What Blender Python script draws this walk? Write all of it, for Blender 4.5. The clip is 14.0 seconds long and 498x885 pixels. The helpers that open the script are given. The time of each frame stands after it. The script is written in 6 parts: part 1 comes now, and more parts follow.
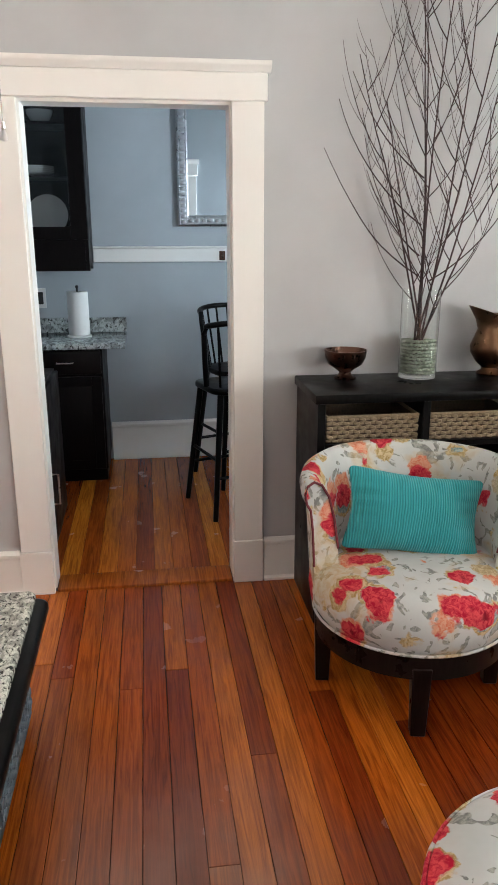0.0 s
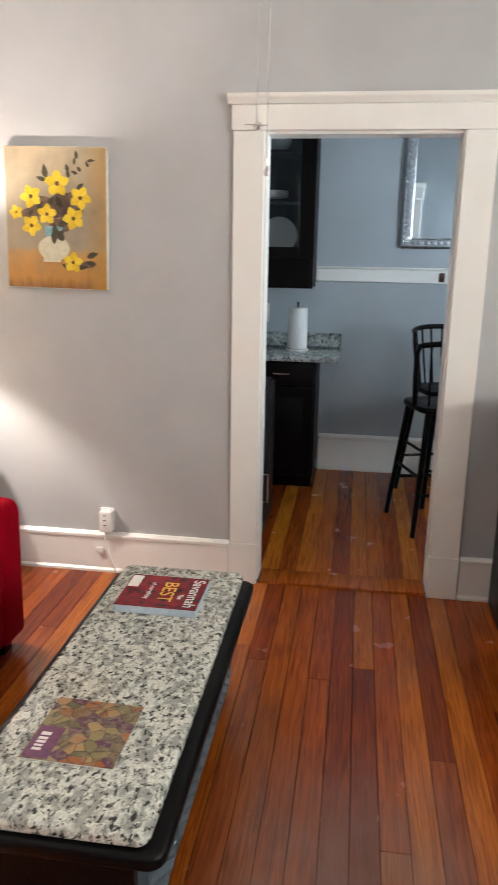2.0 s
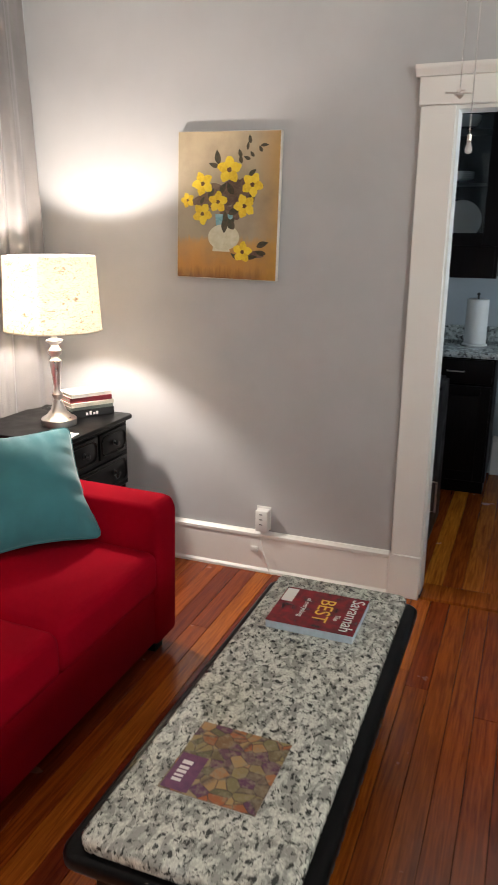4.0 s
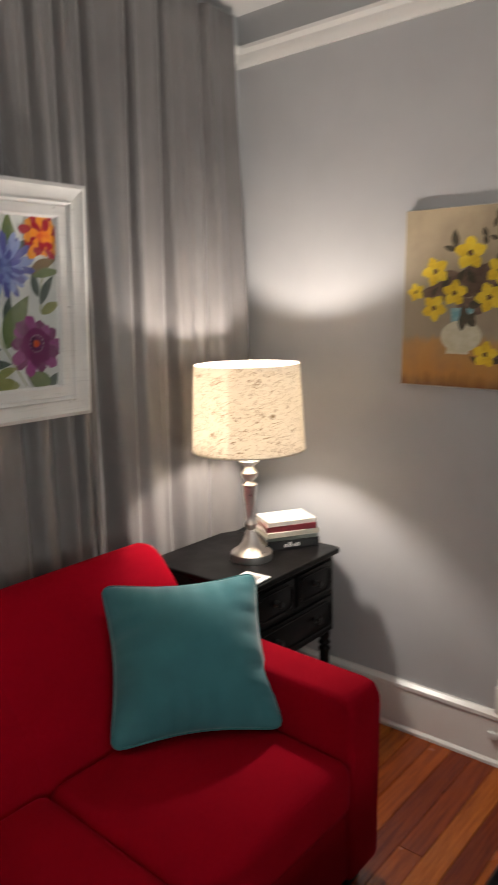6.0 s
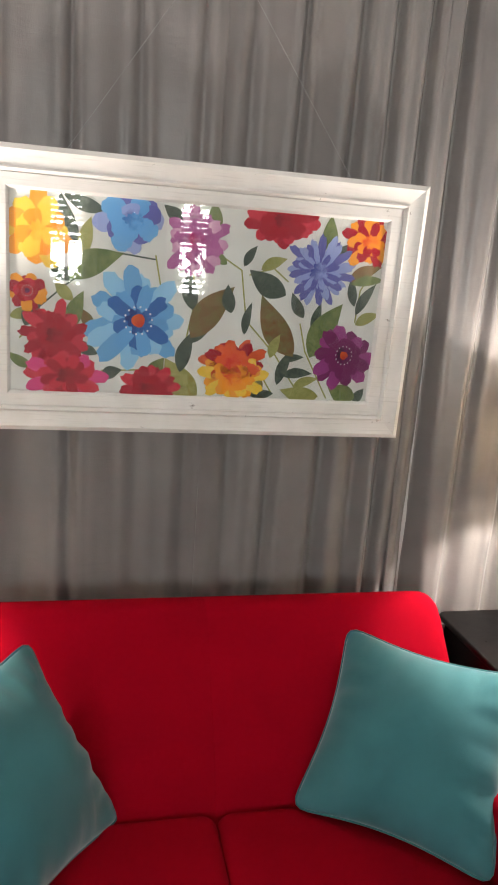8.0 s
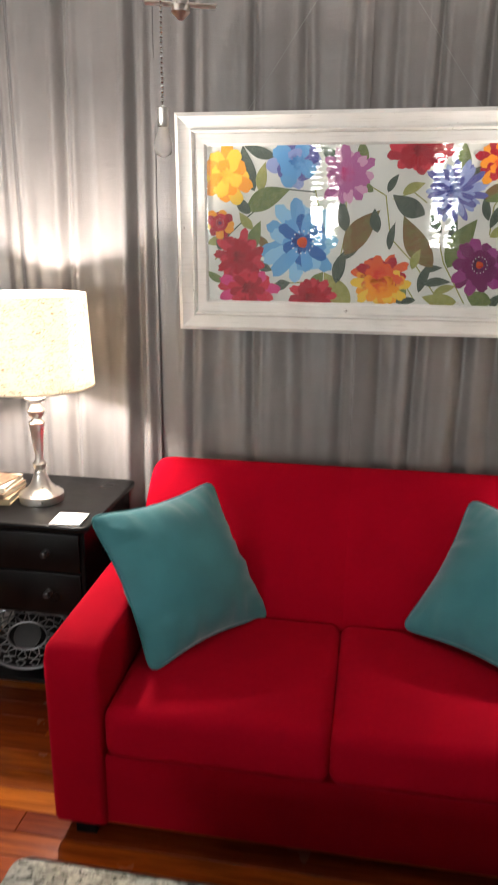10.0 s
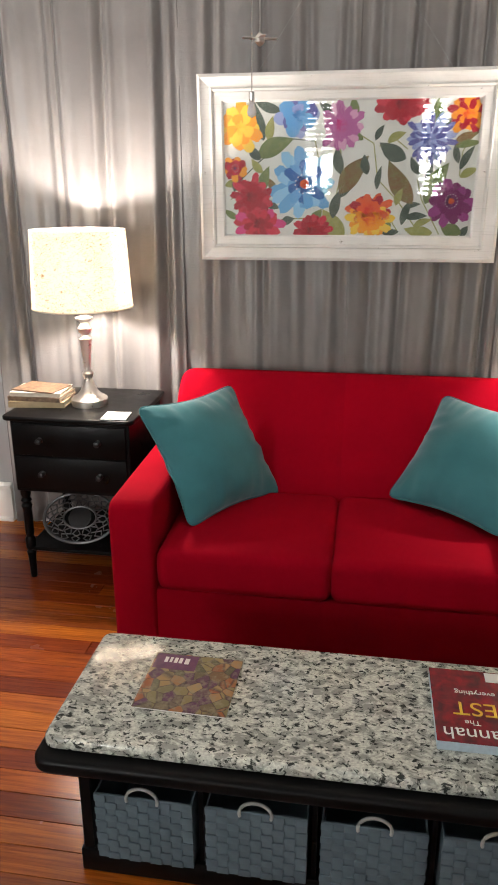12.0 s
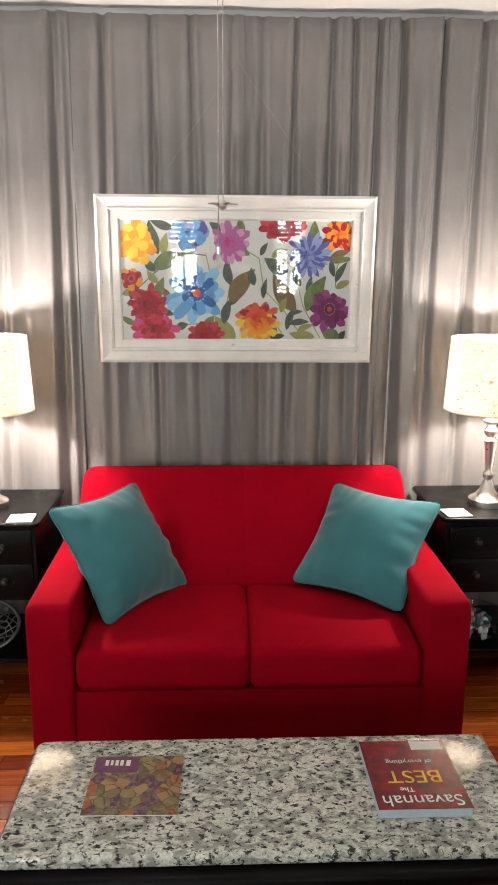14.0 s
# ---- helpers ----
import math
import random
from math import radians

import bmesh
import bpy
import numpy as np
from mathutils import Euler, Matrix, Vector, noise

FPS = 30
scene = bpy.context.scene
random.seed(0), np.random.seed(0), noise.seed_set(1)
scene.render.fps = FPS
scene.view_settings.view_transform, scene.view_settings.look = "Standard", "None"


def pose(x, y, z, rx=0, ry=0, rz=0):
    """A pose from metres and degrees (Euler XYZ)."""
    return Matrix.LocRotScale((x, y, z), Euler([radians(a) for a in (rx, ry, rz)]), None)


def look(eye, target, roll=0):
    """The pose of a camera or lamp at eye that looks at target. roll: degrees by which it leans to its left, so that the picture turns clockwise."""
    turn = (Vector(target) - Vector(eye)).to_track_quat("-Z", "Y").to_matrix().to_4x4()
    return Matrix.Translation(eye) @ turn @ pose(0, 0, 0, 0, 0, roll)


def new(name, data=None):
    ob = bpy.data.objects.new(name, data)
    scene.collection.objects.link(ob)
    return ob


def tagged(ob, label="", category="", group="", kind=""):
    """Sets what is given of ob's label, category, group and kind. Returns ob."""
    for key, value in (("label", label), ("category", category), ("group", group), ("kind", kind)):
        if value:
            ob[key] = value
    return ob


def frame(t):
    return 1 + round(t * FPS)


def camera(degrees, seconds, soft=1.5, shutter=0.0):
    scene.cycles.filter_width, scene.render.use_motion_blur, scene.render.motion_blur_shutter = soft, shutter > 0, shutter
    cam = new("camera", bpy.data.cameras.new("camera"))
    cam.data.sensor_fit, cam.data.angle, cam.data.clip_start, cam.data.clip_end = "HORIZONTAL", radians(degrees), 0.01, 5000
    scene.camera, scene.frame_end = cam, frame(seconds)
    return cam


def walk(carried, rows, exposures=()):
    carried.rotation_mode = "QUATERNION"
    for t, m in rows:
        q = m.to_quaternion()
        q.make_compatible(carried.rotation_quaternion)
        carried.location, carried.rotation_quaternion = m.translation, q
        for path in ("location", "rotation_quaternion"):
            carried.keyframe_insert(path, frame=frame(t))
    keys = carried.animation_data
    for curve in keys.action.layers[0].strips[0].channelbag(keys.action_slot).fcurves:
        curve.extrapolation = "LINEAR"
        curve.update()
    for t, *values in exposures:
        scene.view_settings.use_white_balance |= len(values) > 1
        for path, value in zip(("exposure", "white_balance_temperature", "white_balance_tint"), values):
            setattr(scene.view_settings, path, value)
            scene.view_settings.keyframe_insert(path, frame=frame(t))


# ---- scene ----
cam = camera(37.4, 14.0, shutter=0.5)
PATH = [
    (0, (-0.06, -0.009, 1.557), (0.201, 1.897, 1.009), -0.1),
    (0.5, (-0.074, -0.037, 1.563), (0.204, 1.872, 1.033), -0.1),
    (1, (-0.071, -0.093, 1.564), (0.086, 1.828, 1.032), -0.2),
    (1.5, (-0.073, -0.156, 1.556), (-0.18, 1.771, 1.033), 1.0),
    (2, (-0.096, -0.185, 1.56), (-0.37, 1.732, 1.058), 1.0),
    (2.5, (-0.122, -0.198, 1.569), (-0.534, 1.689, 1.051), 1.4),
    (5, (-0.269, 0.297, 1.58), (-1.135, 2.027, 1.069), -0.7),
    (5.5, (-0.364, 0.461, 1.633), (-1.379, 2.148, 1.282), -0.4),
    (6, (-0.388, 0.651, 1.675), (-1.654, 2.157, 1.315), -1.5),
    (6.5, (-0.358, 0.897, 1.676), (-1.891, 2.105, 1.24), -0.1),
    (7, (-0.342, 1.073, 1.683), (-2.033, 2.09, 1.355), 0.6),
    (7.5, (-0.371, 1.112, 1.74), (-2.215, 1.827, 1.449), 1.0),
    (8, (-0.337, 1.25, 1.786), (-2.237, 1.695, 1.347), 4.1),
    (8.5, (-0.279, 1.389, 1.791), (-2.228, 1.624, 1.41), 0.9),
    (9, (-0.156, 1.522, 1.719), (-2.126, 1.354, 1.414), 1.0),
    (11.5, (0.768, 1.688, 1.635), (-1.091, 1.376, 0.965), 0.7),
    (12, (0.832, 1.672, 1.617), (-1.038, 1.372, 0.974), -0.1),
    (12.5, (0.927, 1.597, 1.652), (-0.989, 1.543, 1.079), -0.2),
    (13, (0.982, 1.52, 1.683), (-0.962, 1.579, 1.216), -1.2),
    (13.5, (1.001, 1.496, 1.691), (-0.956, 1.577, 1.286), -0.8),
    (14, (0.969, 1.498, 1.694), (-0.985, 1.573, 1.271), 0.3),
]
EXPOSURES = [(0, 0.74), (1.5, 0.64), (2.5, 0.5), (5.0, -0.38), (5.5, -0.62), (6.0, -0.8), (6.5, -0.82), (7.0, -0.76), (7.5, -0.42), (8.0, 0.02), (8.5, 0.03), (9.2, 0.12), (11.3, 0.02), (12.5, 0.16), (14.0, 0.15)]
walk(cam, [(t, look(eye, target, roll)) for t, eye, target, roll in PATH], EXPOSURES)

# ---- world and light ----
world = bpy.data.worlds.new("sky")
scene.world = world
world.use_nodes = True
wn = world.node_tree
sky = wn.nodes.new("ShaderNodeTexSky")
sky.sky_type = "NISHITA"
sky.sun_disc = False
sky.sun_elevation = radians(48)
sky.sun_rotation = radians(150)
wn.links.new(sky.outputs[0], wn.nodes["Background"].inputs[0])
wn.nodes["Background"].inputs[1].default_value = 0.12


def area_light(name, m, w, h, power, colour):
    data = bpy.data.lights.new(name, "AREA")
    data.shape, data.size, data.size_y, data.energy, data.color = "RECTANGLE", w, h, power, colour
    ob = new(name, data)
    ob.matrix_world = m
    return ob


def bulb_light(name, loc, power, colour, radius=0.035):
    data = bpy.data.lights.new(name, "POINT")
    data.energy, data.color, data.shadow_soft_size = power, colour, radius
    ob = new(name, data)
    ob.location = loc
    return ob


sun_data = bpy.data.lights.new("sun", "SUN")
sun_data.energy, sun_data.angle, sun_data.color = 1.2, radians(12), (1.0, 0.95, 0.88)
sun = new("sun", sun_data)
sun.matrix_world = look((4, -7, 10), (0, 0, 0))

DAY = (0.965, 0.98, 0.95)
EAST = 2.9
WINDOWS = ((-1.2, -0.1), (0.90, 1.26), (2.10, 2.44))   # spans of the living room windows along y; the first is unseen, added for light
for a, b in WINDOWS:
    area_light("window_daylight", pose(EAST + 0.115, (a + b) / 2, 1.525, 0, 90, 0), 1.12, b - a - 0.02, 160 * (b - a), DAY)
# Bluish lamp behind an assumed, unseen window, to brighten the kitchen.
area_light("kitchen_daylight", pose(2.12, 3.6, 1.55, 0, 90, 0), 1.0, 0.6, 85, (0.74, 0.88, 1.0))
LAMP = (1.0, 0.905, 0.825)
LAMPS = ((-2.07, 2.65), (-2.068, 0.516))
for x, y in LAMPS:
    bulb_light("lamp_bulb_light", (x, y, 1.355), 52 if y > 1 else 66, LAMP)


# ---- materials ----
class Mat:
    """A node material with one Principled shader and short calls to wire noise into it."""

    def __init__(self, name, colour=(0.5, 0.5, 0.5), rough=0.5, metal=0.0, **more):
        self.m = bpy.data.materials.new(name)
        self.m.use_nodes = True
        self.t = self.m.node_tree
        self.p = self.t.nodes["Principled BSDF"]
        self.set("Base Color", (*colour, 1))
        self.set("Roughness", rough)
        self.set("Metallic", metal)
        for k, v in more.items():
            self.set(k.replace("_", " "), v)

    def set(self, key, value):
        self.p.inputs[key].default_value = value

    def node(self, kind, **inputs):
        n = self.t.nodes.new("ShaderNode" + kind)
        for k, v in inputs.items():
            sock = n.inputs[k.replace("_", " ")]
            if hasattr(v, "is_output"):
                self.t.links.new(v, sock)
            else:
                sock.default_value = v
        return n

    def coords(self, scale=(1, 1, 1), which="Object", shift=None):
        c = self.t.nodes.new("ShaderNodeTexCoord")
        mp = self.t.nodes.new("ShaderNodeMapping")
        mp.inputs["Scale"].default_value = scale
        self.t.links.new(c.outputs[which], mp.inputs["Vector"])
        if shift is not None:
            self.t.links.new(shift, mp.inputs["Location"])
        return mp.outputs[0]

    def noise(self, vec, scale, detail=4.0, rough=0.55, distort=0.0):
        return self.node("TexNoise", Vector=vec, Scale=scale, Detail=detail, Roughness=rough, Distortion=distort).outputs[0]

    def ramp(self, fac, *stops):
        r = self.t.nodes.new("ShaderNodeValToRGB")
        el = r.color_ramp.elements
        while len(el) < len(stops):
            el.new(0.5)
        for e, (pos, col) in zip(el, stops):
            e.position = pos
            e.color = (*col, 1) if len(col) == 3 else col
        self.t.links.new(fac, r.inputs[0])
        return r.outputs[0]

    def mix(self, fac, a, b, mode="MIX"):
        n = self.t.nodes.new("ShaderNodeMix")
        n.data_type, n.blend_type = "RGBA", mode
        for sock, v in ((n.inputs[0], fac), (n.inputs[6], a), (n.inputs[7], b)):
            if hasattr(v, "is_output"):
                self.t.links.new(v, sock)
            elif isinstance(v, tuple):
                sock.default_value = (*v, 1) if len(v) == 3 else v
            else:
                sock.default_value = v
        return n.outputs[2]

    def wire(self, key, out):
        self.t.links.new(out, self.p.inputs[key])
        return self

    def bump(self, height, strength=0.2, distance=0.002):
        b = self.node("Bump", Strength=strength, Distance=distance, Height=height)
        self.t.links.new(b.outputs[0], self.p.inputs["Normal"])
        return self

    def random(self):
        return self.t.nodes.new("ShaderNodeObjectInfo").outputs["Random"]


def paint(name, colour, rough=0.55, vary=0.06, bump=0.08, scale=2.5):
    """Rolled or brushed paint: faint large mottling and fine stipple."""
    m = Mat(name, colour, rough)
    v = m.coords()
    dark = tuple(c * (1 - vary) for c in colour)
    lite = tuple(min(1, c * (1 + vary)) for c in colour)
    m.wire("Base Color", m.ramp(m.noise(v, scale, 5), (0.3, dark), (0.7, lite)))
    m.bump(m.noise(v, 260, 3), bump, 0.001)
    return m.m


def wood_dark(name, colour, rough=0.35):
    m = Mat(name, colour, rough)
    m.set("Specular IOR Level", 0.13)
    v = m.coords((30, 4, 4))
    n = m.noise(v, 3, 6, 0.6)
    m.wire("Base Color", m.ramp(n, (0.3, tuple(c * 0.6 for c in colour)), (0.75, tuple(c * 1.5 for c in colour))))
    m.wire("Roughness", m.ramp(m.noise(m.coords(), 9, 4), (0.3, (rough * 0.8,) * 3), (0.7, (rough * 1.3,) * 3)))
    m.bump(n, 0.12, 0.001)
    return m.m


def metal(name, colour, rough=0.25):
    m = Mat(name, colour, rough, 1.0)
    n = m.noise(m.coords(), 40, 4)
    m.wire("Roughness", m.ramp(n, (0.3, (rough * 0.75,) * 3), (0.7, (rough * 1.35,) * 3)))
    return m.m


def cloth(name, colour, rough=0.85, sheen=0.3, weave=900.0, vary=0.15, bump=0.25):
    m = Mat(name, colour, rough)
    m.set("Sheen Weight", sheen)
    m.set("Specular IOR Level", 0.06)
    m.set("Sheen Roughness", 0.4)
    v = m.coords()
    big = m.noise(v, 6, 4)
    m.wire("Base Color", m.ramp(big, (0.3, tuple(c * (1 - vary) for c in colour)), (0.7, tuple(min(1, c * (1 + vary)) for c in colour))))
    fine = m.noise(v, weave, 2)
    m.bump(fine, bump, 0.001)
    return m.m


WALL = paint("grey_wall_paint", (0.47, 0.47, 0.475), 0.5)
KWALL = paint("blue_grey_wall_paint", (0.40, 0.435, 0.46), 0.5)
WHITE = paint("white_gloss_paint", (0.84, 0.82, 0.78), 0.28, 0.03, 0.05)
CEIL = paint("white_ceiling_paint", (0.80, 0.79, 0.77), 0.7, 0.02)
BLACKWOOD = wood_dark("black_painted_wood", (0.0036, 0.0034, 0.0036), 0.33)
ESPRESSO = wood_dark("espresso_wood", (0.008, 0.0045, 0.0042), 0.3)
KCAB = wood_dark("dark_cherry_wood", (0.0045, 0.0028, 0.003), 0.42)
NICKEL = metal("brushed_nickel", (0.78, 0.74, 0.70), 0.33)
CHROME = metal("chrome", (0.8, 0.8, 0.8), 0.1)
PEWTER = metal("dark_pewter", (0.16, 0.16, 0.165), 0.42)
SILVER = metal("antique_silver", (0.55, 0.56, 0.58), 0.3)
IRON = Mat("black_iron", (0.012, 0.012, 0.013), 0.4).m
COPPER = metal("aged_copper", (0.19, 0.11, 0.065), 0.33)
BRONZE = metal("dark_bronze", (0.11, 0.06, 0.045), 0.3)


def pine(name="heart_pine", tint=(1.0, 1.0, 1.0)):
    """Varnished heart pine boards: each board its own tone, streaky grain along y, dark knots and wear, and a grey
    sheen painted on the walked way.
    """
    m = Mat(name, (0.3, 0.1, 0.03), 0.22)
    r = m.random()
    shift = m.node("CombineXYZ")
    mul = m.t.nodes.new("ShaderNodeMath")
    mul.operation = "MULTIPLY"
    mul.inputs[1].default_value = 37.0
    m.t.links.new(r, mul.inputs[0])
    m.t.links.new(mul.outputs[0], shift.inputs[0])
    m.t.links.new(mul.outputs[0], shift.inputs[1])
    v = m.coords((1, 1, 1), "Object", shift.outputs[0])
    vw = m.coords((5, 1, 1), "Object", shift.outputs[0])
    vs = m.coords((26, 1.1, 1), "Object", shift.outputs[0])
    tone = m.ramp(r, (0.0, (0.21, 0.034, 0.006)), (0.3, (0.33, 0.064, 0.008)), (0.55, (0.44, 0.108, 0.011)), (0.8, (0.56, 0.17, 0.017)), (1.0, (0.27, 0.050, 0.007)))
    tone = m.mix(1.0, tone, tint, "MULTIPLY")
    grain = m.noise(vs, 3.2, 8, 0.62, 1.1)
    col = m.mix(m.ramp(grain, (0.38, (0, 0, 0)), (0.66, (1, 1, 1))), tone, m.mix(1.0, tone, (0.46, 0.36, 0.33), "MULTIPLY"))
    fine = m.noise(m.coords((140, 2.5, 1), "Object", shift.outputs[0]), 4, 3)
    col = m.mix(m.ramp(fine, (0.5, (0, 0, 0)), (0.8, (0.16, 0.16, 0.16))), col, (0.10, 0.025, 0.012))
    worn = m.noise(vw, 2.0, 4)
    col = m.mix(m.ramp(worn, (0.5, (0, 0, 0)), (0.8, (0.5, 0.5, 0.5))), col, (0.14, 0.020, 0.004))
    # walked-dull grey along the way to the door, lightened as a painted-in sheen
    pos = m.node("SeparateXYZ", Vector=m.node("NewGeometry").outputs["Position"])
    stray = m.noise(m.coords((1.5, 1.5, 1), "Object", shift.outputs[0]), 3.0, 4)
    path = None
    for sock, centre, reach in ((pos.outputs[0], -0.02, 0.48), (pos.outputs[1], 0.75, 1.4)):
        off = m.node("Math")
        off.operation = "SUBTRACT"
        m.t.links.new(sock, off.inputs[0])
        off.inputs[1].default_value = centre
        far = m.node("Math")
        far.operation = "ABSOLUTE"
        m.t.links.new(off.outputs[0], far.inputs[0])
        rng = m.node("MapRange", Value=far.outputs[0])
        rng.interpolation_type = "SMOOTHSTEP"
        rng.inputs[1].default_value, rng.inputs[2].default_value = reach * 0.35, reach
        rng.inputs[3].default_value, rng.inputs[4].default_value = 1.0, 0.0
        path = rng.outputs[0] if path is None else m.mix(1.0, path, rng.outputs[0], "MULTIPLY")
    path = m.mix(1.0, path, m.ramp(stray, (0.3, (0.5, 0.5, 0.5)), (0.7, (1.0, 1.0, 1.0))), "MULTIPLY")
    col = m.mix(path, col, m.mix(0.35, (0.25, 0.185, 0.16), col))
    m.wire("Base Color", col)
    m.wire("Roughness", m.ramp(m.noise(v, 5, 5), (0.3, (0.20,) * 3), (0.75, (0.29,) * 3)))
    m.bump(grain, 0.05, 0.0008)
    m.set("Coat Weight", 0.0)
    m.set("Specular IOR Level", 0.42)
    m.set("Coat Roughness", 0.12)
    return m.m


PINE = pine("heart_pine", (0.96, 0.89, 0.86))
KPINE = pine("kitchen_pine", (1.15, 1.25, 1.15))
SUBFLOOR = Mat("dark_gap", (0.012, 0.006, 0.004), 0.8).m


def granite(name, light, dark, scale=60.0):
    """Polished granite: pale crystals, grey clouds and dark mica flecks."""
    m = Mat(name, light, 0.1)
    v = m.coords((1.25, 0.8, 1))
    n1 = m.noise(v, scale, 7, 0.7, 0.5)
    n2 = m.noise(v, scale * 0.5, 5, 0.6, 0.6)
    n3 = m.noise(v, scale * 2.2, 4, 0.6)
    base = m.ramp(n3, (0.35, tuple(c * 0.72 for c in light)), (0.65, tuple(min(1, c * 1.2) for c in light)))
    base = m.mix(m.ramp(n2, (0.47, (0, 0, 0)), (0.56, (0.9, 0.9, 0.9))), base, tuple(c * 0.45 for c in light))
    base = m.mix(m.ramp(n1, (0.535, (0, 0, 0)), (0.58, (1, 1, 1))), base, dark)
    m.wire("Base Color", base)
    m.wire("Roughness", m.ramp(n1, (0.4, (0.06,) * 3), (0.7, (0.15,) * 3)))
    return m.m


GRANITE = granite("speckled_granite", (0.64, 0.65, 0.58), (0.035, 0.04, 0.035), 66)
KGRANITE = granite("kitchen_granite", (0.45, 0.48, 0.47), (0.05, 0.05, 0.05), 40)
RED = cloth("red_sofa_fabric", (0.262, 0.0003, 0.0085), 0.95, 0.0, 700, 0.06)
TEAL = cloth("teal_velvet", (0.047, 0.165, 0.185), 0.85, 0.5, 500, 0.1)
TEAL_PIPE = cloth("teal_piping", (0.045, 0.16, 0.175), 0.85, 0.3, 500, 0.1)


def curtain_cloth():
    m = Mat("grey_satin_curtain", (0.20, 0.192, 0.192), 0.33)
    v = m.coords()
    big = m.noise(v, 3, 5)
    m.wire("Base Color", m.ramp(big, (0.3, (0.153, 0.143, 0.141)), (0.7, (0.205, 0.190, 0.187))))
    fine = m.noise(m.coords((1, 1, 0.12)), 420, 3)
    crease = m.noise(m.coords((1, 1.2, 5)), 5, 5, 0.6, 0.8)
    m.bump(m.mix(0.85, fine, crease), 0.4, 0.005)
    m.set("Sheen Weight", 0.1)
    return m.m


CURTAIN = curtain_cloth()


def shade_cloth():
    """Lampshade paper that lets the bulb through, with crinkled brown fibres."""
    m = Mat("crinkled_lampshade", (0.62, 0.54, 0.42), 0.8)
    v = m.coords((1, 1, 1.6))
    veins = m.noise(m.coords((1, 1, 2.0)), 19, 2.5, 0.5, 2.6)
    mask = m.ramp(veins, (0.476, (0, 0, 0)), (0.494, (1, 1, 1)), (0.506, (1, 1, 1)), (0.524, (0, 0, 0)))
    mask = m.mix(1.0, mask, m.ramp(m.noise(v, 26, 3), (0.36, (0, 0, 0)), (0.46, (1, 1, 1))), "MULTIPLY")
    col = m.mix(mask, (0.80, 0.745, 0.65), (0.26, 0.18, 0.10))
    m.wire("Base Color", col)
    tr = m.node("BsdfTranslucent", Color=col)
    mixs = m.node("MixShader", Fac=0.36)
    m.t.links.new(m.p.outputs[0], mixs.inputs[1])
    m.t.links.new(tr.outputs[0], mixs.inputs[2])
    m.t.links.new(mixs.outputs[0], m.t.nodes["Material Output"].inputs[0])
    m.bump(veins, 0.3, 0.002)
    return m.m


SHADE = shade_cloth()


def thin_glass(name, tint=(1, 1, 1)):
    """A thin clear pane: clear straight through, mirror gloss by Fresnel."""
    m = Mat(name)
    tr = m.node("BsdfTransparent", Color=(*tint, 1))
    gl = m.node("BsdfGlossy", Color=(1, 1, 1, 1), Roughness=0.0)
    fr = m.node("Fresnel", IOR=1.55)
    mixs = m.node("MixShader", Fac=fr.outputs[0])
    m.t.links.new(tr.outputs[0], mixs.inputs[1])
    m.t.links.new(gl.outputs[0], mixs.inputs[2])
    m.t.links.new(mixs.outputs[0], m.t.nodes["Material Output"].inputs[0])
    return m.m


GLASS = thin_glass("clear_glass")
REAL_GLASS = Mat("solid_clear_glass", (0.97, 0.99, 0.98), 0.0, 0.0, Transmission_Weight=1.0, IOR=1.45).m
MIRROR = Mat("mirror_silver", (0.9, 0.92, 0.92), 0.02, 1.0).m
PLASTIC = Mat("white_plastic", (0.78, 0.77, 0.74), 0.35).m
PAPER = Mat("white_paper", (0.78, 0.77, 0.74), 0.7).m


def plain(name, colour, rough=0.6, vary=0.18, scale=14.0):
    m = Mat(name, colour, rough)
    n = m.noise(m.coords(), scale, 5)
    m.wire("Base Color", m.ramp(n, (0.3, tuple(c * (1 - vary) for c in colour)), (0.7, tuple(min(1, c * (1 + vary)) for c in colour))))
    return m.m


def duo(name, a, b, scale=18.0, rough=0.5, run=0.0):
    """Two watercolour tones that bleed into one another; run: how fast the second takes over along local x."""
    m = Mat(name, a, rough)
    v = m.coords()
    n = m.noise(v, scale, 4, 0.55, 0.6)
    if run:
        add = m.node("Math")
        add.operation = "MULTIPLY_ADD"
        m.t.links.new(m.node("SeparateXYZ", Vector=v).outputs[0], add.inputs[0])
        add.inputs[1].default_value = run
        m.t.links.new(n, add.inputs[2])
        n = add.outputs[0]
    m.wire("Base Color", m.ramp(n, (0.34, a), (0.66, b)))
    return m.m


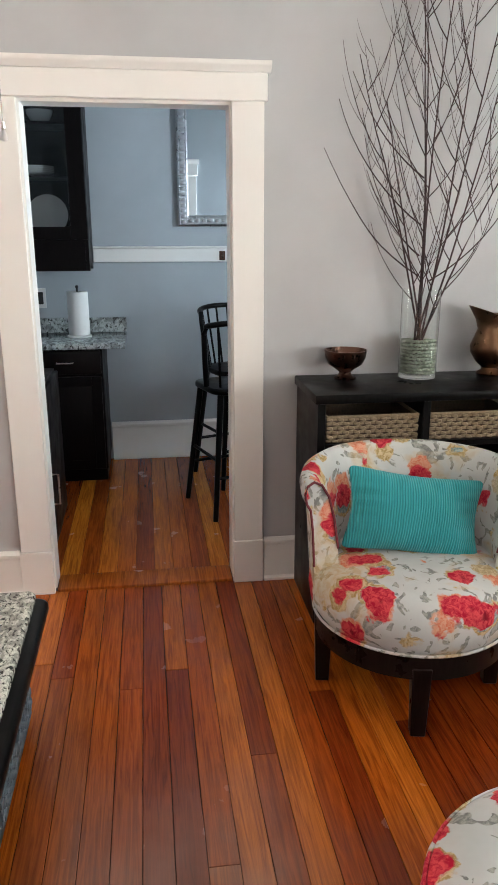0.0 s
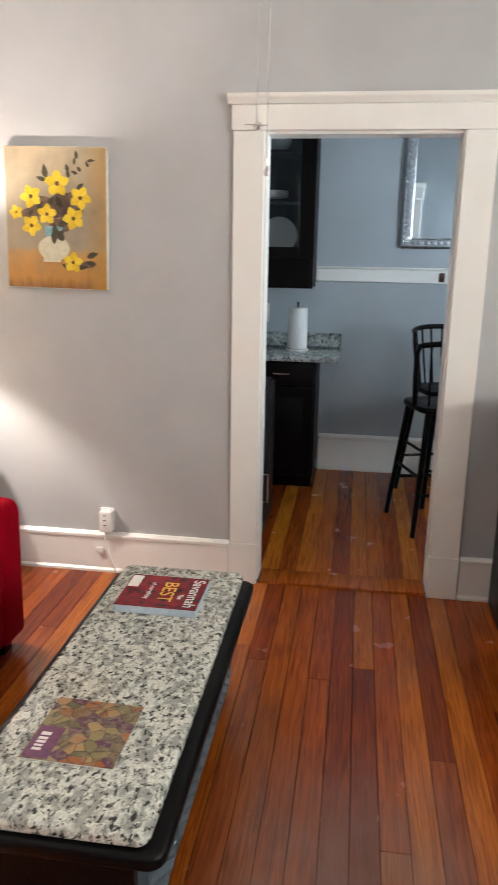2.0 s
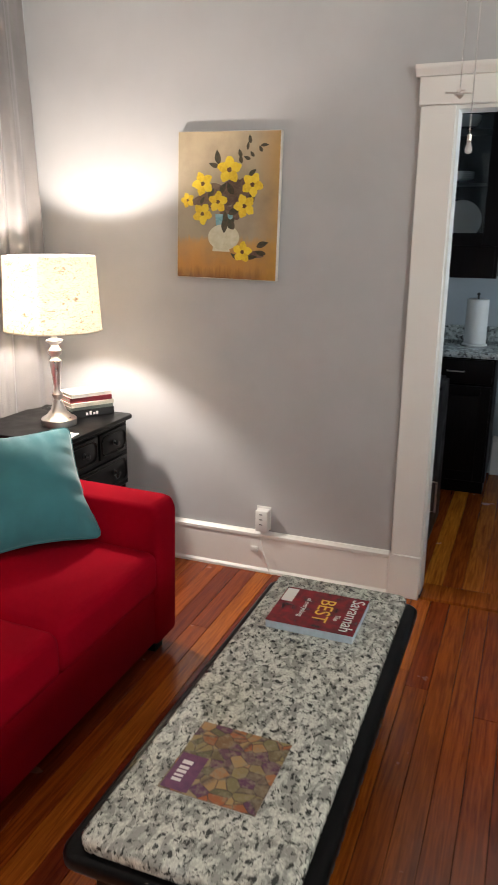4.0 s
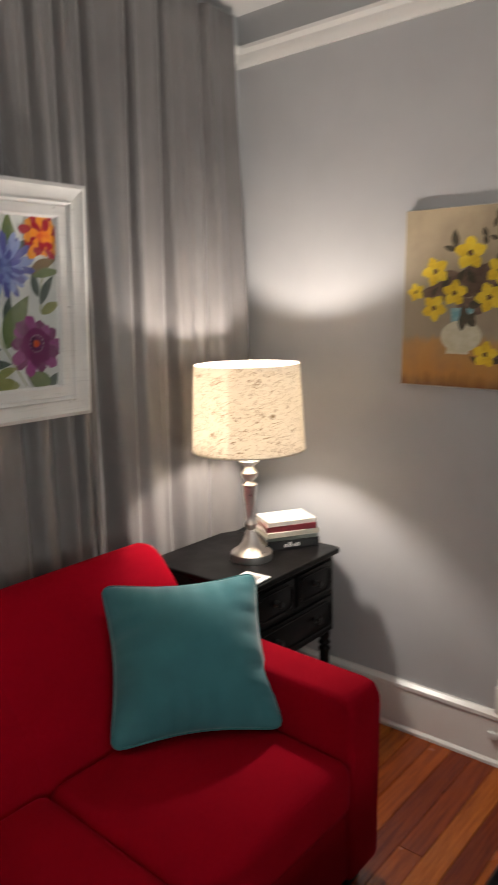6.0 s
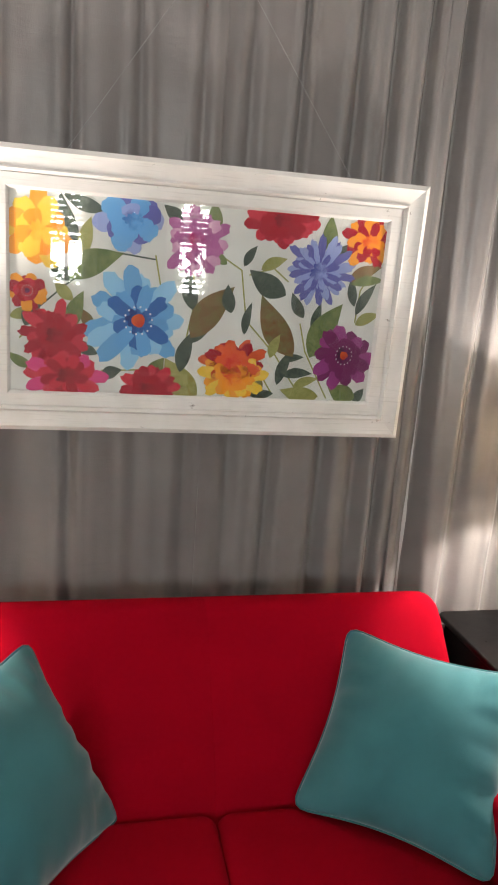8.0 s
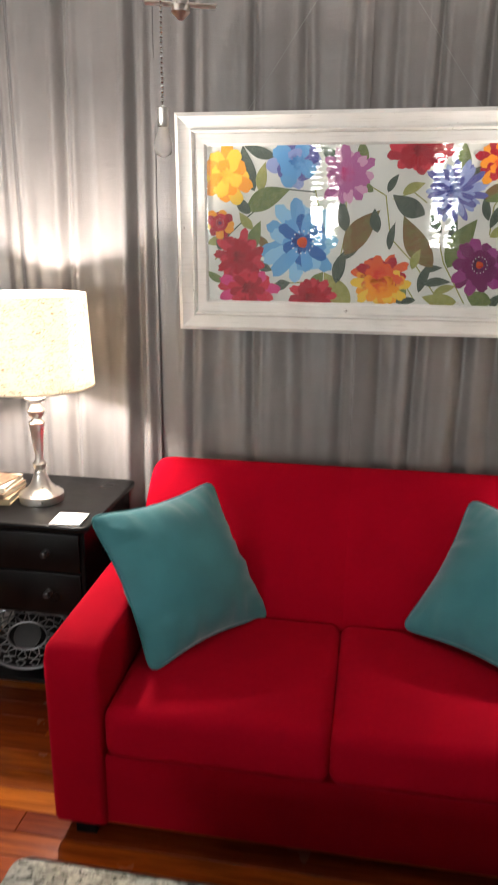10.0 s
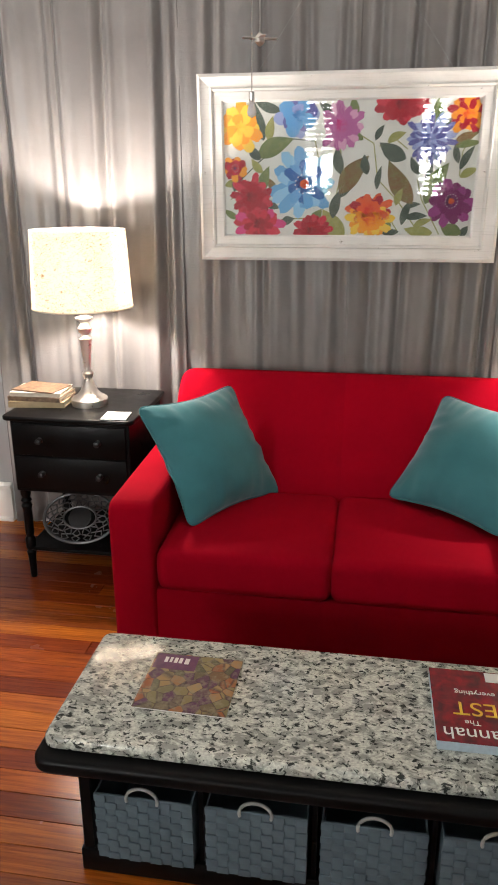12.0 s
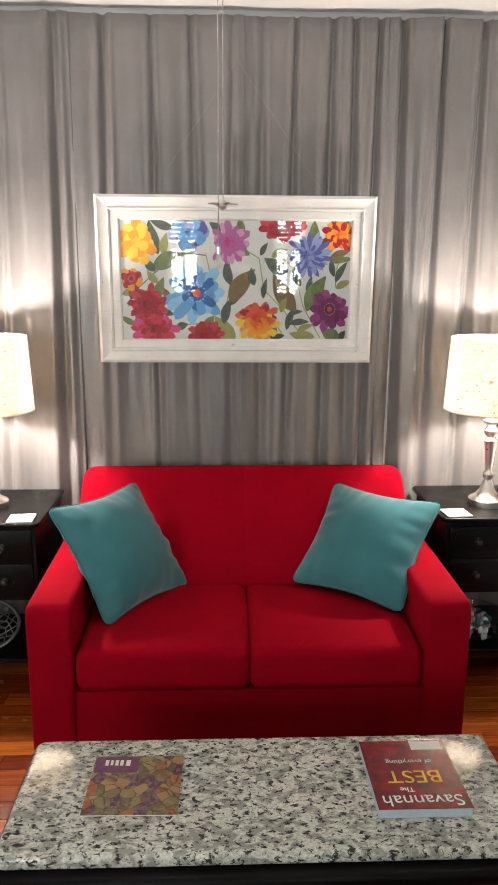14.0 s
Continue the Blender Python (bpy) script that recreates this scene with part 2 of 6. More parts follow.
def floral():
    """Off-white upholstery printed with red, coral and gold blooms and grey-green sprigs."""
    m = Mat("floral_print_fabric", (0.7, 0.7, 0.66), 0.85)
    m.set("Specular IOR Level", 0.15)
    v = m.coords()

    def warped(vec, scale, amount):
        n = m.node("TexNoise", Vector=vec, Scale=scale, Detail=3.0)
        w = m.node("VectorMath")
        w.operation = "MULTIPLY_ADD"
        m.t.links.new(n.outputs[1], w.inputs[0])
        w.inputs[1].default_value = (amount,) * 3
        m.t.links.new(vec, w.inputs[2])
        return w.outputs[0]

    soft = warped(v, 18.0, 0.05)
    wv = warped(soft, 48.0, 0.026)
    col = m.ramp(m.noise(v, 6, 4), (0.3, (0.50, 0.52, 0.51)), (0.7, (0.61, 0.62, 0.61)))
    sprig = m.noise(warped(v, 7.0, 0.10), 13, 2, 0.4, 2.0)
    col = m.mix(m.ramp(sprig, (0.565, (0, 0, 0)), (0.59, (0.85, 0.85, 0.85))), col, m.ramp(m.noise(wv, 60, 3), (0.4, (0.14, 0.15, 0.14)), (0.6, (0.36, 0.36, 0.32))))
    wash = m.noise(v, 5.5, 3, 0.5, 0.8)
    col = m.mix(m.ramp(wash, (0.54, (0, 0, 0)), (0.66, (0.65, 0.65, 0.65))), col, m.ramp(m.noise(wv, 34, 3), (0.4, (0.52, 0.33, 0.12)), (0.6, (0.60, 0.50, 0.34))))
    blooms = ((9.0, 0.46, (0.30, 0.33), (0.36, 0.25, 0.10), (0.60, 0.47, 0.27)), (9.0, 0.34, (0.58, 0.60), (0.16, 0.25, 0.26), (0.40, 0.48, 0.46)),
              (8.2, 0.42, (0.42, 0.44), (0.62, 0.18, 0.10), (0.68, 0.36, 0.24)), (8.6, 0.42, (0.34, 0.36), (0.38, 0.005, 0.03), (0.64, 0.07, 0.08)))
    for scale, size, cut, dark, lite in blooms:
        vo = m.node("TexVoronoi", Vector=wv, Scale=scale, Randomness=1.0)
        inner = m.ramp(vo.outputs["Distance"], (size - 0.05, (1, 1, 1)), (size, (0, 0, 0)))
        pick = m.ramp(vo.outputs["Color"], (cut[0], (0, 0, 0)), (cut[1], (1, 1, 1)))
        petal = m.ramp(m.noise(wv, scale * 7, 3, 0.6, 1.0), (0.40, dark), (0.60, lite))
        core = m.ramp(vo.outputs["Distance"], (0.05, (0.8, 0.8, 0.8)), (0.14, (0, 0, 0)))
        petal = m.mix(core, petal, tuple(c * 0.4 for c in dark))
        col = m.mix(m.mix(1.0, inner, pick, "MULTIPLY"), col, petal)
    m.wire("Base Color", col)
    m.bump(m.noise(v, 700, 2), 0.2, 0.001)
    return m.m


FLORAL = floral()


# ---- mesh helpers ----
def box(lo, hi, r=0.0, seg=2):
    bm = bmesh.new()
    bmesh.ops.create_cube(bm, size=1.0)
    for v in bm.verts:
        v.co = Vector([lo[i] + (v.co[i] + 0.5) * (hi[i] - lo[i]) for i in range(3)])
    if r:
        bmesh.ops.bevel(bm, geom=bm.edges[:], offset=r, segments=seg, profile=0.5, affect="EDGES")
    return bm


def moved(bm, m):
    bmesh.ops.transform(bm, matrix=m, verts=bm.verts)
    return bm


def joined(*bms):
    out = bmesh.new()
    for b in bms:
        me = bpy.data.meshes.new("tmp")
        b.to_mesh(me)
        b.free()
        out.from_mesh(me)
        bpy.data.meshes.remove(me)
    return out


def lathe(profile, steps=32, caps=True):
    """A turned shape from (radius, z) pairs."""
    bm = bmesh.new()
    rings = []
    for r, z in profile:
        rings.append([bm.verts.new((r * math.cos(2 * math.pi * k / steps), r * math.sin(2 * math.pi * k / steps), z)) for k in range(steps)])
    for a, b in zip(rings, rings[1:]):
        for k in range(steps):
            bm.faces.new((a[k], a[(k + 1) % steps], b[(k + 1) % steps], b[k]))
    if caps:
        bm.faces.new(rings[0][::-1])
        bm.faces.new(rings[-1])
    bmesh.ops.recalc_face_normals(bm, faces=bm.faces)
    return bm


def tube(points, radius, sides=8, taper=None):
    """A round bar through points; taper gives the radius at the far end."""
    bm = bmesh.new()
    pts = [Vector(p) for p in points]
    rings = []
    for k, p in enumerate(pts):
        d = (pts[min(k + 1, len(pts) - 1)] - pts[max(k - 1, 0)]).normalized()
        up = Vector((0, 0, 1)) if abs(d.z) < 0.9 else Vector((1, 0, 0))
        a = d.cross(up).normalized()
        b = d.cross(a)
        r = radius if taper is None else radius + (taper - radius) * k / (len(pts) - 1)
        rings.append([bm.verts.new(p + r * (math.cos(2 * math.pi * i / sides) * a + math.sin(2 * math.pi * i / sides) * b)) for i in range(sides)])
    for a, b in zip(rings, rings[1:]):
        for i in range(sides):
            bm.faces.new((a[i], a[(i + 1) % sides], b[(i + 1) % sides], b[i]))
    bm.faces.new(rings[0])
    bm.faces.new(rings[-1])
    bmesh.ops.recalc_face_normals(bm, faces=bm.faces)
    return bm


def prism(outline, lo, hi, axis="y", r=0.0, seg=2):
    """An outline of two coordinates pushed from lo to hi along an axis (the other two axes in order)."""
    bm = bmesh.new()
    def at(p, q):
        return {"x": (q, p[0], p[1]), "y": (p[0], q, p[1]), "z": (p[0], p[1], q)}[axis]
    a = [bm.verts.new(at(p, lo)) for p in outline]
    b = [bm.verts.new(at(p, hi)) for p in outline]
    bm.faces.new(a)
    bm.faces.new(b)
    for i in range(len(a)):
        j = (i + 1) % len(a)
        bm.faces.new((a[i], a[j], b[j], b[i]))
    bmesh.ops.recalc_face_normals(bm, faces=bm.faces)
    if r:
        bmesh.ops.bevel(bm, geom=bm.edges[:], offset=r, segments=seg, profile=0.5, affect="EDGES")
    return bm


def mesh_of(name, bm, sharp=38):
    me = bpy.data.meshes.new(name)
    for f in bm.faces:
        f.smooth = True
    bm.to_mesh(me)
    bm.free()
    me.set_sharp_from_angle(angle=radians(sharp))
    return me


def part(name, bm, material, parent=None, label="", sharp=38):
    ob = new(name, mesh_of(name, bm, sharp))
    ob.data.materials.append(material)
    if parent is not None:
        ob.parent = parent
    if label:
        ob["label"] = label
    return ob


def structure(name, bm, material, label, category):
    return tagged(part(name, bm, material), label, category, kind="structure")


def thing(name, m, label, category, group=""):
    ob = new(name)
    ob.matrix_world = m
    ob.empty_display_size = 0.1
    return tagged(ob, label, category, group)


# ---- structure ----
NORTH, WEST, SOUTH, CEILING = 3.1, -2.45, -1.5, 2.82
KNORTH, KWEST, KEAST = 5.13, -1.6, 1.9
DOOR = (-0.522, 0.3, 2.05)   # opening: x from, x to, height


def wall_with_holes(axis, at, thick, lo, hi, top, holes):
    """A wall along x or y, with holes (from, to, sill, head), as one mesh of butted blocks."""
    pieces, spans = [], []
    cur = lo
    for a, b, s, h in sorted(holes):
        spans += [(cur, a, 0, top), (a, b, h, top)] + ([(a, b, 0, s)] if s > 0 else [])
        cur = b
    spans.append((cur, hi, 0, top))
    for a, b, s, h in spans:
        if axis == "x":
            pieces.append(box((a, at, s), (b, at + thick, h)))
        else:
            pieces.append(box((at, a, s), (at + thick, b, h)))
    return joined(*pieces)


structure("floor", box((-2.7, -1.7, -0.08), (3.1, 5.3, -0.014)), SUBFLOOR, "varnished orange-brown heart pine plank floor", "floor")
structure("wall_north", wall_with_holes("x", NORTH, 0.06, -2.55, 3.02, CEILING, [(DOOR[0], DOOR[1], 0, DOOR[2])]), WALL, "grey painted wall with a cased doorway", "wall")
structure("wall_kitchen_south", wall_with_holes("x", NORTH + 0.06, 0.06, -2.55, 3.02, CEILING, [(DOOR[0], DOOR[1], 0, DOOR[2])]), KWALL, "blue-grey kitchen side of the doorway wall", "wall")
structure("wall_west", box((WEST - 0.12, SOUTH - 0.12, 0), (WEST, NORTH, CEILING)), WALL, "grey painted wall behind the curtain", "wall")
structure("wall_south", wall_with_holes("x", SOUTH - 0.12, 0.12, WEST, EAST, CEILING, [(-0.65, 0.65, 0.65, 2.25)]), WALL, "plain grey painted wall with an added window", "wall")
structure("wall_east", wall_with_holes("y", EAST, 0.12, SOUTH - 0.12, NORTH, CEILING, [(a, b, 0.95, 2.1) for a, b in WINDOWS]), WALL, "plain grey painted wall with three windows, one of them added for light", "wall")
structure("wall_kitchen_north", box((KWEST - 0.12, KNORTH, 0), (KEAST + 0.12, KNORTH + 0.12, CEILING)), KWALL, "blue-grey painted kitchen wall", "wall")
structure("wall_kitchen_west", box((KWEST - 0.12, NORTH + 0.12, 0), (KWEST, KNORTH, CEILING)), KWALL, "plain blue-grey kitchen wall", "wall")
structure("wall_kitchen_east", wall_with_holes("y", KEAST, 0.12, NORTH + 0.12, KNORTH, CEILING, [(3.3, 3.9, 1.05, 2.05)]), KWALL, "plain blue-grey kitchen wall with an added window", "wall")
structure("ceiling", box((-2.7, -1.7, CEILING), (3.1, 5.3, CEILING + 0.1)), CEIL, "flat white painted ceiling", "ceiling")

# skirting: board, rounded cap and shoe in one profile
SKIRT = [(0, 0), (0.03, 0), (0.03, 0.012), (0.02, 0.022), (0.02, 0.178), (0.026, 0.183), (0.026, 0.196), (0.012, 0.208), (0, 0.208)]


def skirting(axis, a, b, at, sign, name="baseboard"):
    bm = prism([(at + sign * p, q) for p, q in SKIRT], a, b, "x" if axis == "x" else "y")
    return structure(name, bm, WHITE, "white painted baseboard with a moulded cap", "baseboard")


skirting("x", WEST + 0.03, -0.656, NORTH, -1)
skirting("x", 0.432, EAST, NORTH, -1)
skirting("y", SOUTH, -0.09, WEST, 1)
skirting("y", 2.965, NORTH - 0.001, WEST, 1)
skirting("y", SOUTH, NORTH - 0.03, EAST, -1)
skirting("x", WEST + 0.03, EAST - 0.03, SOUTH, 1)
structure("baseboard", prism([(KNORTH - p, q * 1.3) for p, q in SKIRT], -0.335, KEAST, "x"), WHITE, "tall white painted kitchen baseboard", "baseboard")

RAIL = [(0, 0), (0.012, 0), (0.022, 0.02), (0.022, 0.045), (0.034, 0.06), (0.034, 0.074), (0, 0.074)]


def picture_rail(axis, a, b, at, sign):
    bm = prism([(at + sign * p, 2.622 + q) for p, q in RAIL], a, b, axis)
    return structure("picture_rail_trim", bm, WHITE, "white moulded picture rail below the ceiling", "trim")


picture_rail("x", WEST, EAST, NORTH, -1)
picture_rail("y", SOUTH, -0.09, WEST, 1)
picture_rail("y", 2.965, NORTH - 0.034, WEST, 1)
picture_rail("y", SOUTH, NORTH - 0.034, EAST, -1)


def door_casing():
    """Flat white casing with plinth blocks, frieze board and crown cap on both faces, and a jamb lining."""
    top = thing("door_trim", pose(0, 0, 0), "white painted cased doorway with a crowned header", "door trim")
    top["kind"] = "structure"
    a, b, h = DOOR
    for y0, y1, s in ((NORTH - 0.024, NORTH, -1), (NORTH + 0.12, NORTH + 0.144, 1)):
        for x0, x1 in ((a - 0.128, a + 0.004), (b - 0.004, b + 0.126)):
            part("casing", box((x0, y0, 0.205), (x1, y1, h), 0.003, 1), WHITE, top)
            part("plinth_block", box((x0 - 0.006, y0 - 0.007 if s < 0 else y0, 0), (x1 + 0.002, y1 if s < 0 else y1 + 0.007, 0.205), 0.003, 1), WHITE, top)
        yy0, yy1 = (y0 - 0.006, y1) if s < 0 else (y0, y1 + 0.006)
        part("header", box((a - 0.136, yy0, h), (b + 0.138, yy1, h + 0.101), 0.003, 1), WHITE, top)
        f = NORTH if s < 0 else NORTH + 0.12
        cap = [(f, h + 0.101), (f + s * 0.034, h + 0.101), (f + s * 0.036, h + 0.107), (f + s * 0.052, h + 0.119), (f + s * 0.058, h + 0.128), (f + s * 0.058, h + 0.139), (f, h + 0.139)]
        part("header_cap", prism([(p, q) for p, q in cap], a - 0.152, b + 0.150, "x"), WHITE, top)
    part("jamb", box((a - 0.002, NORTH + 0.001, 0.015), (a + 0.012, NORTH + 0.119, h - 0.012)), WHITE, top)
    part("jamb", box((b - 0.012, NORTH + 0.001, 0.015), (b + 0.002, NORTH + 0.119, h - 0.012)), WHITE, top)
    part("head_jamb", box((a - 0.002, NORTH + 0.001, h - 0.012), (b + 0.002, NORTH + 0.119, h + 0.002)), WHITE, top)
    return top


door_casing()


def window(name, m, w, h, label):
    """A sash window, its width along local x, inside towards -y, with muntins and a raised blind of tilted slats."""
    top = thing(name, m, label, "window")
    top["kind"] = "structure"
    for x0, x1 in ((-w / 2 - 0.1, -w / 2), (w / 2, w / 2 + 0.1)):
        part("casing", box((x0, -0.022, -0.03), (x1, 0, h), 0.003, 1), WHITE, top)
    part("header", box((-w / 2 - 0.12, -0.026, h), (w / 2 + 0.12, 0, h + 0.13), 0.003, 1), WHITE, top)
    part("window_sill", box((-w / 2 - 0.12, -0.06, -0.03), (w / 2 + 0.12, 0.05, 0), 0.004, 1), WHITE, top)
    for z0, z1 in ((0.0, 0.05), (h / 2 - 0.025, h / 2 + 0.025), (h - 0.05, h)):
        part("sash_rail", box((-w / 2, 0.04, z0), (w / 2, 0.075, z1)), WHITE, top)
    for x in (-w / 2 + 0.02, 0, w / 2 - 0.02):
        for z0, z1 in ((0.05, h / 2 - 0.025), (h / 2 + 0.025, h - 0.05)):
            part("sash_stile", box((x - 0.02, 0.045, z0), (x + 0.02, 0.07, z1)), WHITE, top)
    pane = part("pane", box((-w / 2 + 0.03, 0.055, 0.04), (w / 2 - 0.03, 0.058, h - 0.04)), GLASS, top)
    pane.visible_shadow = False
    slat_mesh = mesh_of("slat", box((-w / 2 + 0.02, -0.023, -0.0007), (w / 2 - 0.02, 0.023, 0.0007)))
    slat_mesh.materials.append(WHITE)
    n = int((h - 0.1) / 0.05)
    for k in range(n):
        s = new("slat", slat_mesh)
        s.parent = top
        s.location = (0, 0.012, 0.06 + k * 0.05)
        s.rotation_euler[0] = radians(-8 - 70 * max(0, min(1, 0.15 + 1.9 * noise.noise((k * 0.21, m.translation.y * 3.1, 2.4)))))
    return top


def leaf_screen(y0, y1, z0, z1, seed):
    """Leaves added outside a window, to break up the lamp mirrored in the picture glass."""
    rnd = random.Random(seed)
    verts, faces = [], []
    for _ in range(int(620 * (y1 - y0) * (z1 - z0))):
        c = Vector((EAST + rnd.uniform(0.066, 0.106), rnd.uniform(y0, y1), rnd.uniform(z0, z1)))
        n = noise.noise((c.y * 5, c.z * 5, seed))
        if n < -0.05:
            continue
        a, s = rnd.uniform(0, 6.28), rnd.uniform(0.022, 0.05)
        u = Vector((rnd.uniform(-0.1, 0.1), math.cos(a), math.sin(a)))
        w = Vector((rnd.uniform(-0.1, 0.1), -math.sin(a), math.cos(a)))
        k = len(verts)
        verts += [c - u * s, c - u * s * 0.2 + w * s * 0.5, c + u * s, c - u * s * 0.2 - w * s * 0.5]
        faces.append((k, k + 1, k + 2, k + 3))
    me = bpy.data.meshes.new("creeper_leaves")
    me.from_pydata(verts, [], faces)
    me.materials.append(LEAF)
    return tagged(new("creeper_leaves", me), "green leaves added outside the window glass to break up its light", "foliage", kind="stuff")


LEAF = plain("screen_leaf", (0.05, 0.10, 0.03), 0.5)
# Unseen leaves before the lamps, standing in for the foliage outside.
for i, (a, b) in enumerate(WINDOWS[1:]):
    leaf_screen(a, b, 0.95, 2.1, 3 + i)
# The first of these is unseen, added to light the north wall evenly.
for i, (a, b) in enumerate(WINDOWS):
    window("window_%d" % (i + 1), pose(EAST, (a + b) / 2, 0.95, 0, 0, -90), b - a, 1.15, "white sash window with open horizontal blinds")
# Unseen south window, added to let fill light in from behind.
window("window_3", pose(0, SOUTH, 0.65, 0, 0, 180), 1.3, 1.6, "unseen wide white sash window with open blinds, added for fill light")
# Assumed kitchen window, out of view; the kitchen lamp shines through it.
window("window_4", pose(KEAST, 3.6, 1.05, 0, 0, -90), 0.6, 1.0, "unseen white kitchen sash window with open blinds, added for daylight")

structure("threshold", joined(box((DOOR[0] + 0.013, NORTH - 0.01, -0.01), (DOOR[1] - 0.013, NORTH + 0.14, 0.014), 0.008, 2)), PINE, "worn pine threshold board in the doorway", "threshold")


# ---- curtain wall ----
def curtain(y0, y1, z0, z1, x, depth, valleys, seed, label):
    """A loosely hung cloth: soft uneven swells, and a few narrow valleys (place across, depth at the top and at the hem)
    that lean and open out downwards."""
    rnd = random.Random(seed)
    cuts = [(y0 + (y1 - y0) * u, a, b, rnd.uniform(-0.05, 0.05), rnd.uniform(0.010, 0.016), rnd.uniform(0.016, 0.034)) for u, a, b in valleys]
    cols, rows = int((y1 - y0) / 0.006), 40
    bm = bmesh.new()
    grid = []
    for r in range(rows + 1):
        v = r / rows
        z = z1 + (z0 - z1) * v
        line = []
        for c in range(cols + 1):
            y = y0 + (y1 - y0) * c / cols
            swell = noise.noise((y * 5.5 + seed, v * 0.7, 3.1)) + 0.5 * noise.noise((y * 12 + seed, v * 1.1, 8.3)) + 0.07 * noise.noise((y * 27, v * 1.6, seed))
            d = depth * swell * (0.6 + 0.4 * min(1, v * 4))
            for at, a, b, lean, w0, w1 in cuts:
                off = (y - at - lean * v) / (w0 + (w1 - w0) * v)
                if abs(off) < 4:
                    d += (a + (b - a) * min(1, v * 1.4)) * (0.45 * math.exp(-(abs(off) - 1.9) ** 2 / 0.7) - math.exp(-off * off))
            d += 0.0035 * noise.noise((y * 22, v * 15, seed)) * (0.3 + v)
            line.append(bm.verts.new((x + d, y, z)))
        grid.append(line)
    for a, b in zip(grid, grid[1:]):
        for i in range(cols):
            bm.faces.new((a[i], a[i + 1], b[i + 1], b[i]))
    ob = tagged(part("curtain", bm, CURTAIN, None, "", 80), label, "curtain", "curtain wall")
    sol = ob.modifiers.new("thickness", "SOLIDIFY")
    sol.thickness = 0.002
    return ob


CURT = "floor-length grey satin curtain hanging in loose pleats"
curtain(-0.05, 0.87, 0.02, 2.785, WEST + 0.060, 0.062, ((0.18, 0.02, 0.03), (0.42, 0.02, 0.012), (0.66, 0.025, 0.02), (0.93, 0.02, 0.03)), 3, CURT)
curtain(0.84, 1.60, 0.02, 2.785, WEST + 0.046, 0.030, ((0.22, 0.024, 0.008), (0.48, 0.012, 0.014), (0.70, 0.016, 0.008), (0.93, 0.010, 0.020)), 8, CURT)
curtain(1.585, 2.24, 0.02, 2.785, WEST + 0.046, 0.030, ((0.14, 0.010, 0.018), (0.36, 0.018, 0.022), (0.60, 0.022, 0.028), (0.74, 0.026, 0.020), (0.90, 0.024, 0.024)), 12, CURT)
curtain(2.21, 3.0, 0.02, 2.785, WEST + 0.064, 0.066, ((0.08, 0.03, 0.03), (0.30, 0.03, 0.022), (0.52, 0.024, 0.03), (0.77, 0.022, 0.016)), 27, CURT)
rod = thing("curtain_rod", pose(WEST + 0.010, 1.5, 2.738), "thin dark metal curtain rod close under the ceiling", "curtain rod")
part("rod", tube([(0, -1.57, 0), (0, 1.47, 0)], 0.006), IRON, rod)
part("finial", moved(lathe([(0.001, -0.014), (0.011, -0.008), (0.014, 0), (0.011, 0.008), (0.001, 0.014)], 14), pose(0, 1.48, 0, 90)), IRON, rod)
for y in (-1.3, 0.0, 1.43):
    part("bracket", box((-0.010, y - 0.006, -0.016), (0.004, y + 0.006, -0.0062)), IRON, rod)


# ---- sofa ----
def sofa():
    t = thing("sofa", pose(-1.375, 1.597, 0), "bright red fabric two-seat sofa with padded arms", "sofa")
    part("base", box((-0.9, -0.64, 0.07), (0.0, 0.64, 0.30), 0.015), RED, t)
    for s in (-1, 1):
        y0, y1 = (0.608, 0.768) if s > 0 else (-0.768, -0.608)
        out = [(-0.9, 0.06), (0.012, 0.06), (0.022, 0.58), (0.004, 0.622), (-0.04, 0.627), (-0.9, 0.645)]
        part("arm", prism(out, y0, y1, "y", 0.022, 3), RED, t)
        c0, c1 = (-0.004, 0.606) if s > 0 else (-0.606, 0.004)
        cush = box((-0.525, c0, 0.30), (0.03, c1, 0.46), 0.042, 5)
        for v in cush.verts:
            u = (v.co.y - c0) / (c1 - c0)
            if v.co.z > 0.4:
                v.co.z += 0.022 * math.sin(math.pi * u) * (0.4 + 0.6 * (v.co.x + 0.56) / 0.59) + 0.03 * max(0, -v.co.x / 0.56 - 0.2)
        part("seat_cushion", cush, RED, t)
        b0, b1 = (-0.016, 0.715) if s > 0 else (-0.715, 0.016)
        back = [(-0.92, 0.30), (-0.50, 0.42), (-0.56, 0.56), (-0.80, 0.862), (-0.835, 0.892), (-0.885, 0.892), (-0.915, 0.86)]
        bb = prism(back, b0, b1, "y", 0.02, 3)
        for y in (0.64, 0.665, 0.685, 0.70):
            bmesh.ops.bisect_plane(bb, geom=bb.verts[:] + bb.edges[:] + bb.faces[:], plane_co=(0, s * y, 0), plane_no=(0, 1, 0))
        for v in bb.verts:
            f = min(1, max(0, (abs(v.co.y) - 0.645) / 0.07))
            if v.co.z > 0.6:
                v.co.z -= 0.05 * (1 - math.sqrt(1 - f * f)) * (v.co.z - 0.6) / 0.29
        part("backrest", bb, RED, t)
        for x in (-0.84, -0.06):
            part("foot", prism([(x - 0.03, s * 0.69 - 0.03), (x + 0.03, s * 0.69 - 0.03), (x + 0.03, s * 0.69 + 0.03), (x - 0.03, s * 0.69 + 0.03)], 0.0, 0.075, "z"), BLACKWOOD, t)
    return t


sofa()


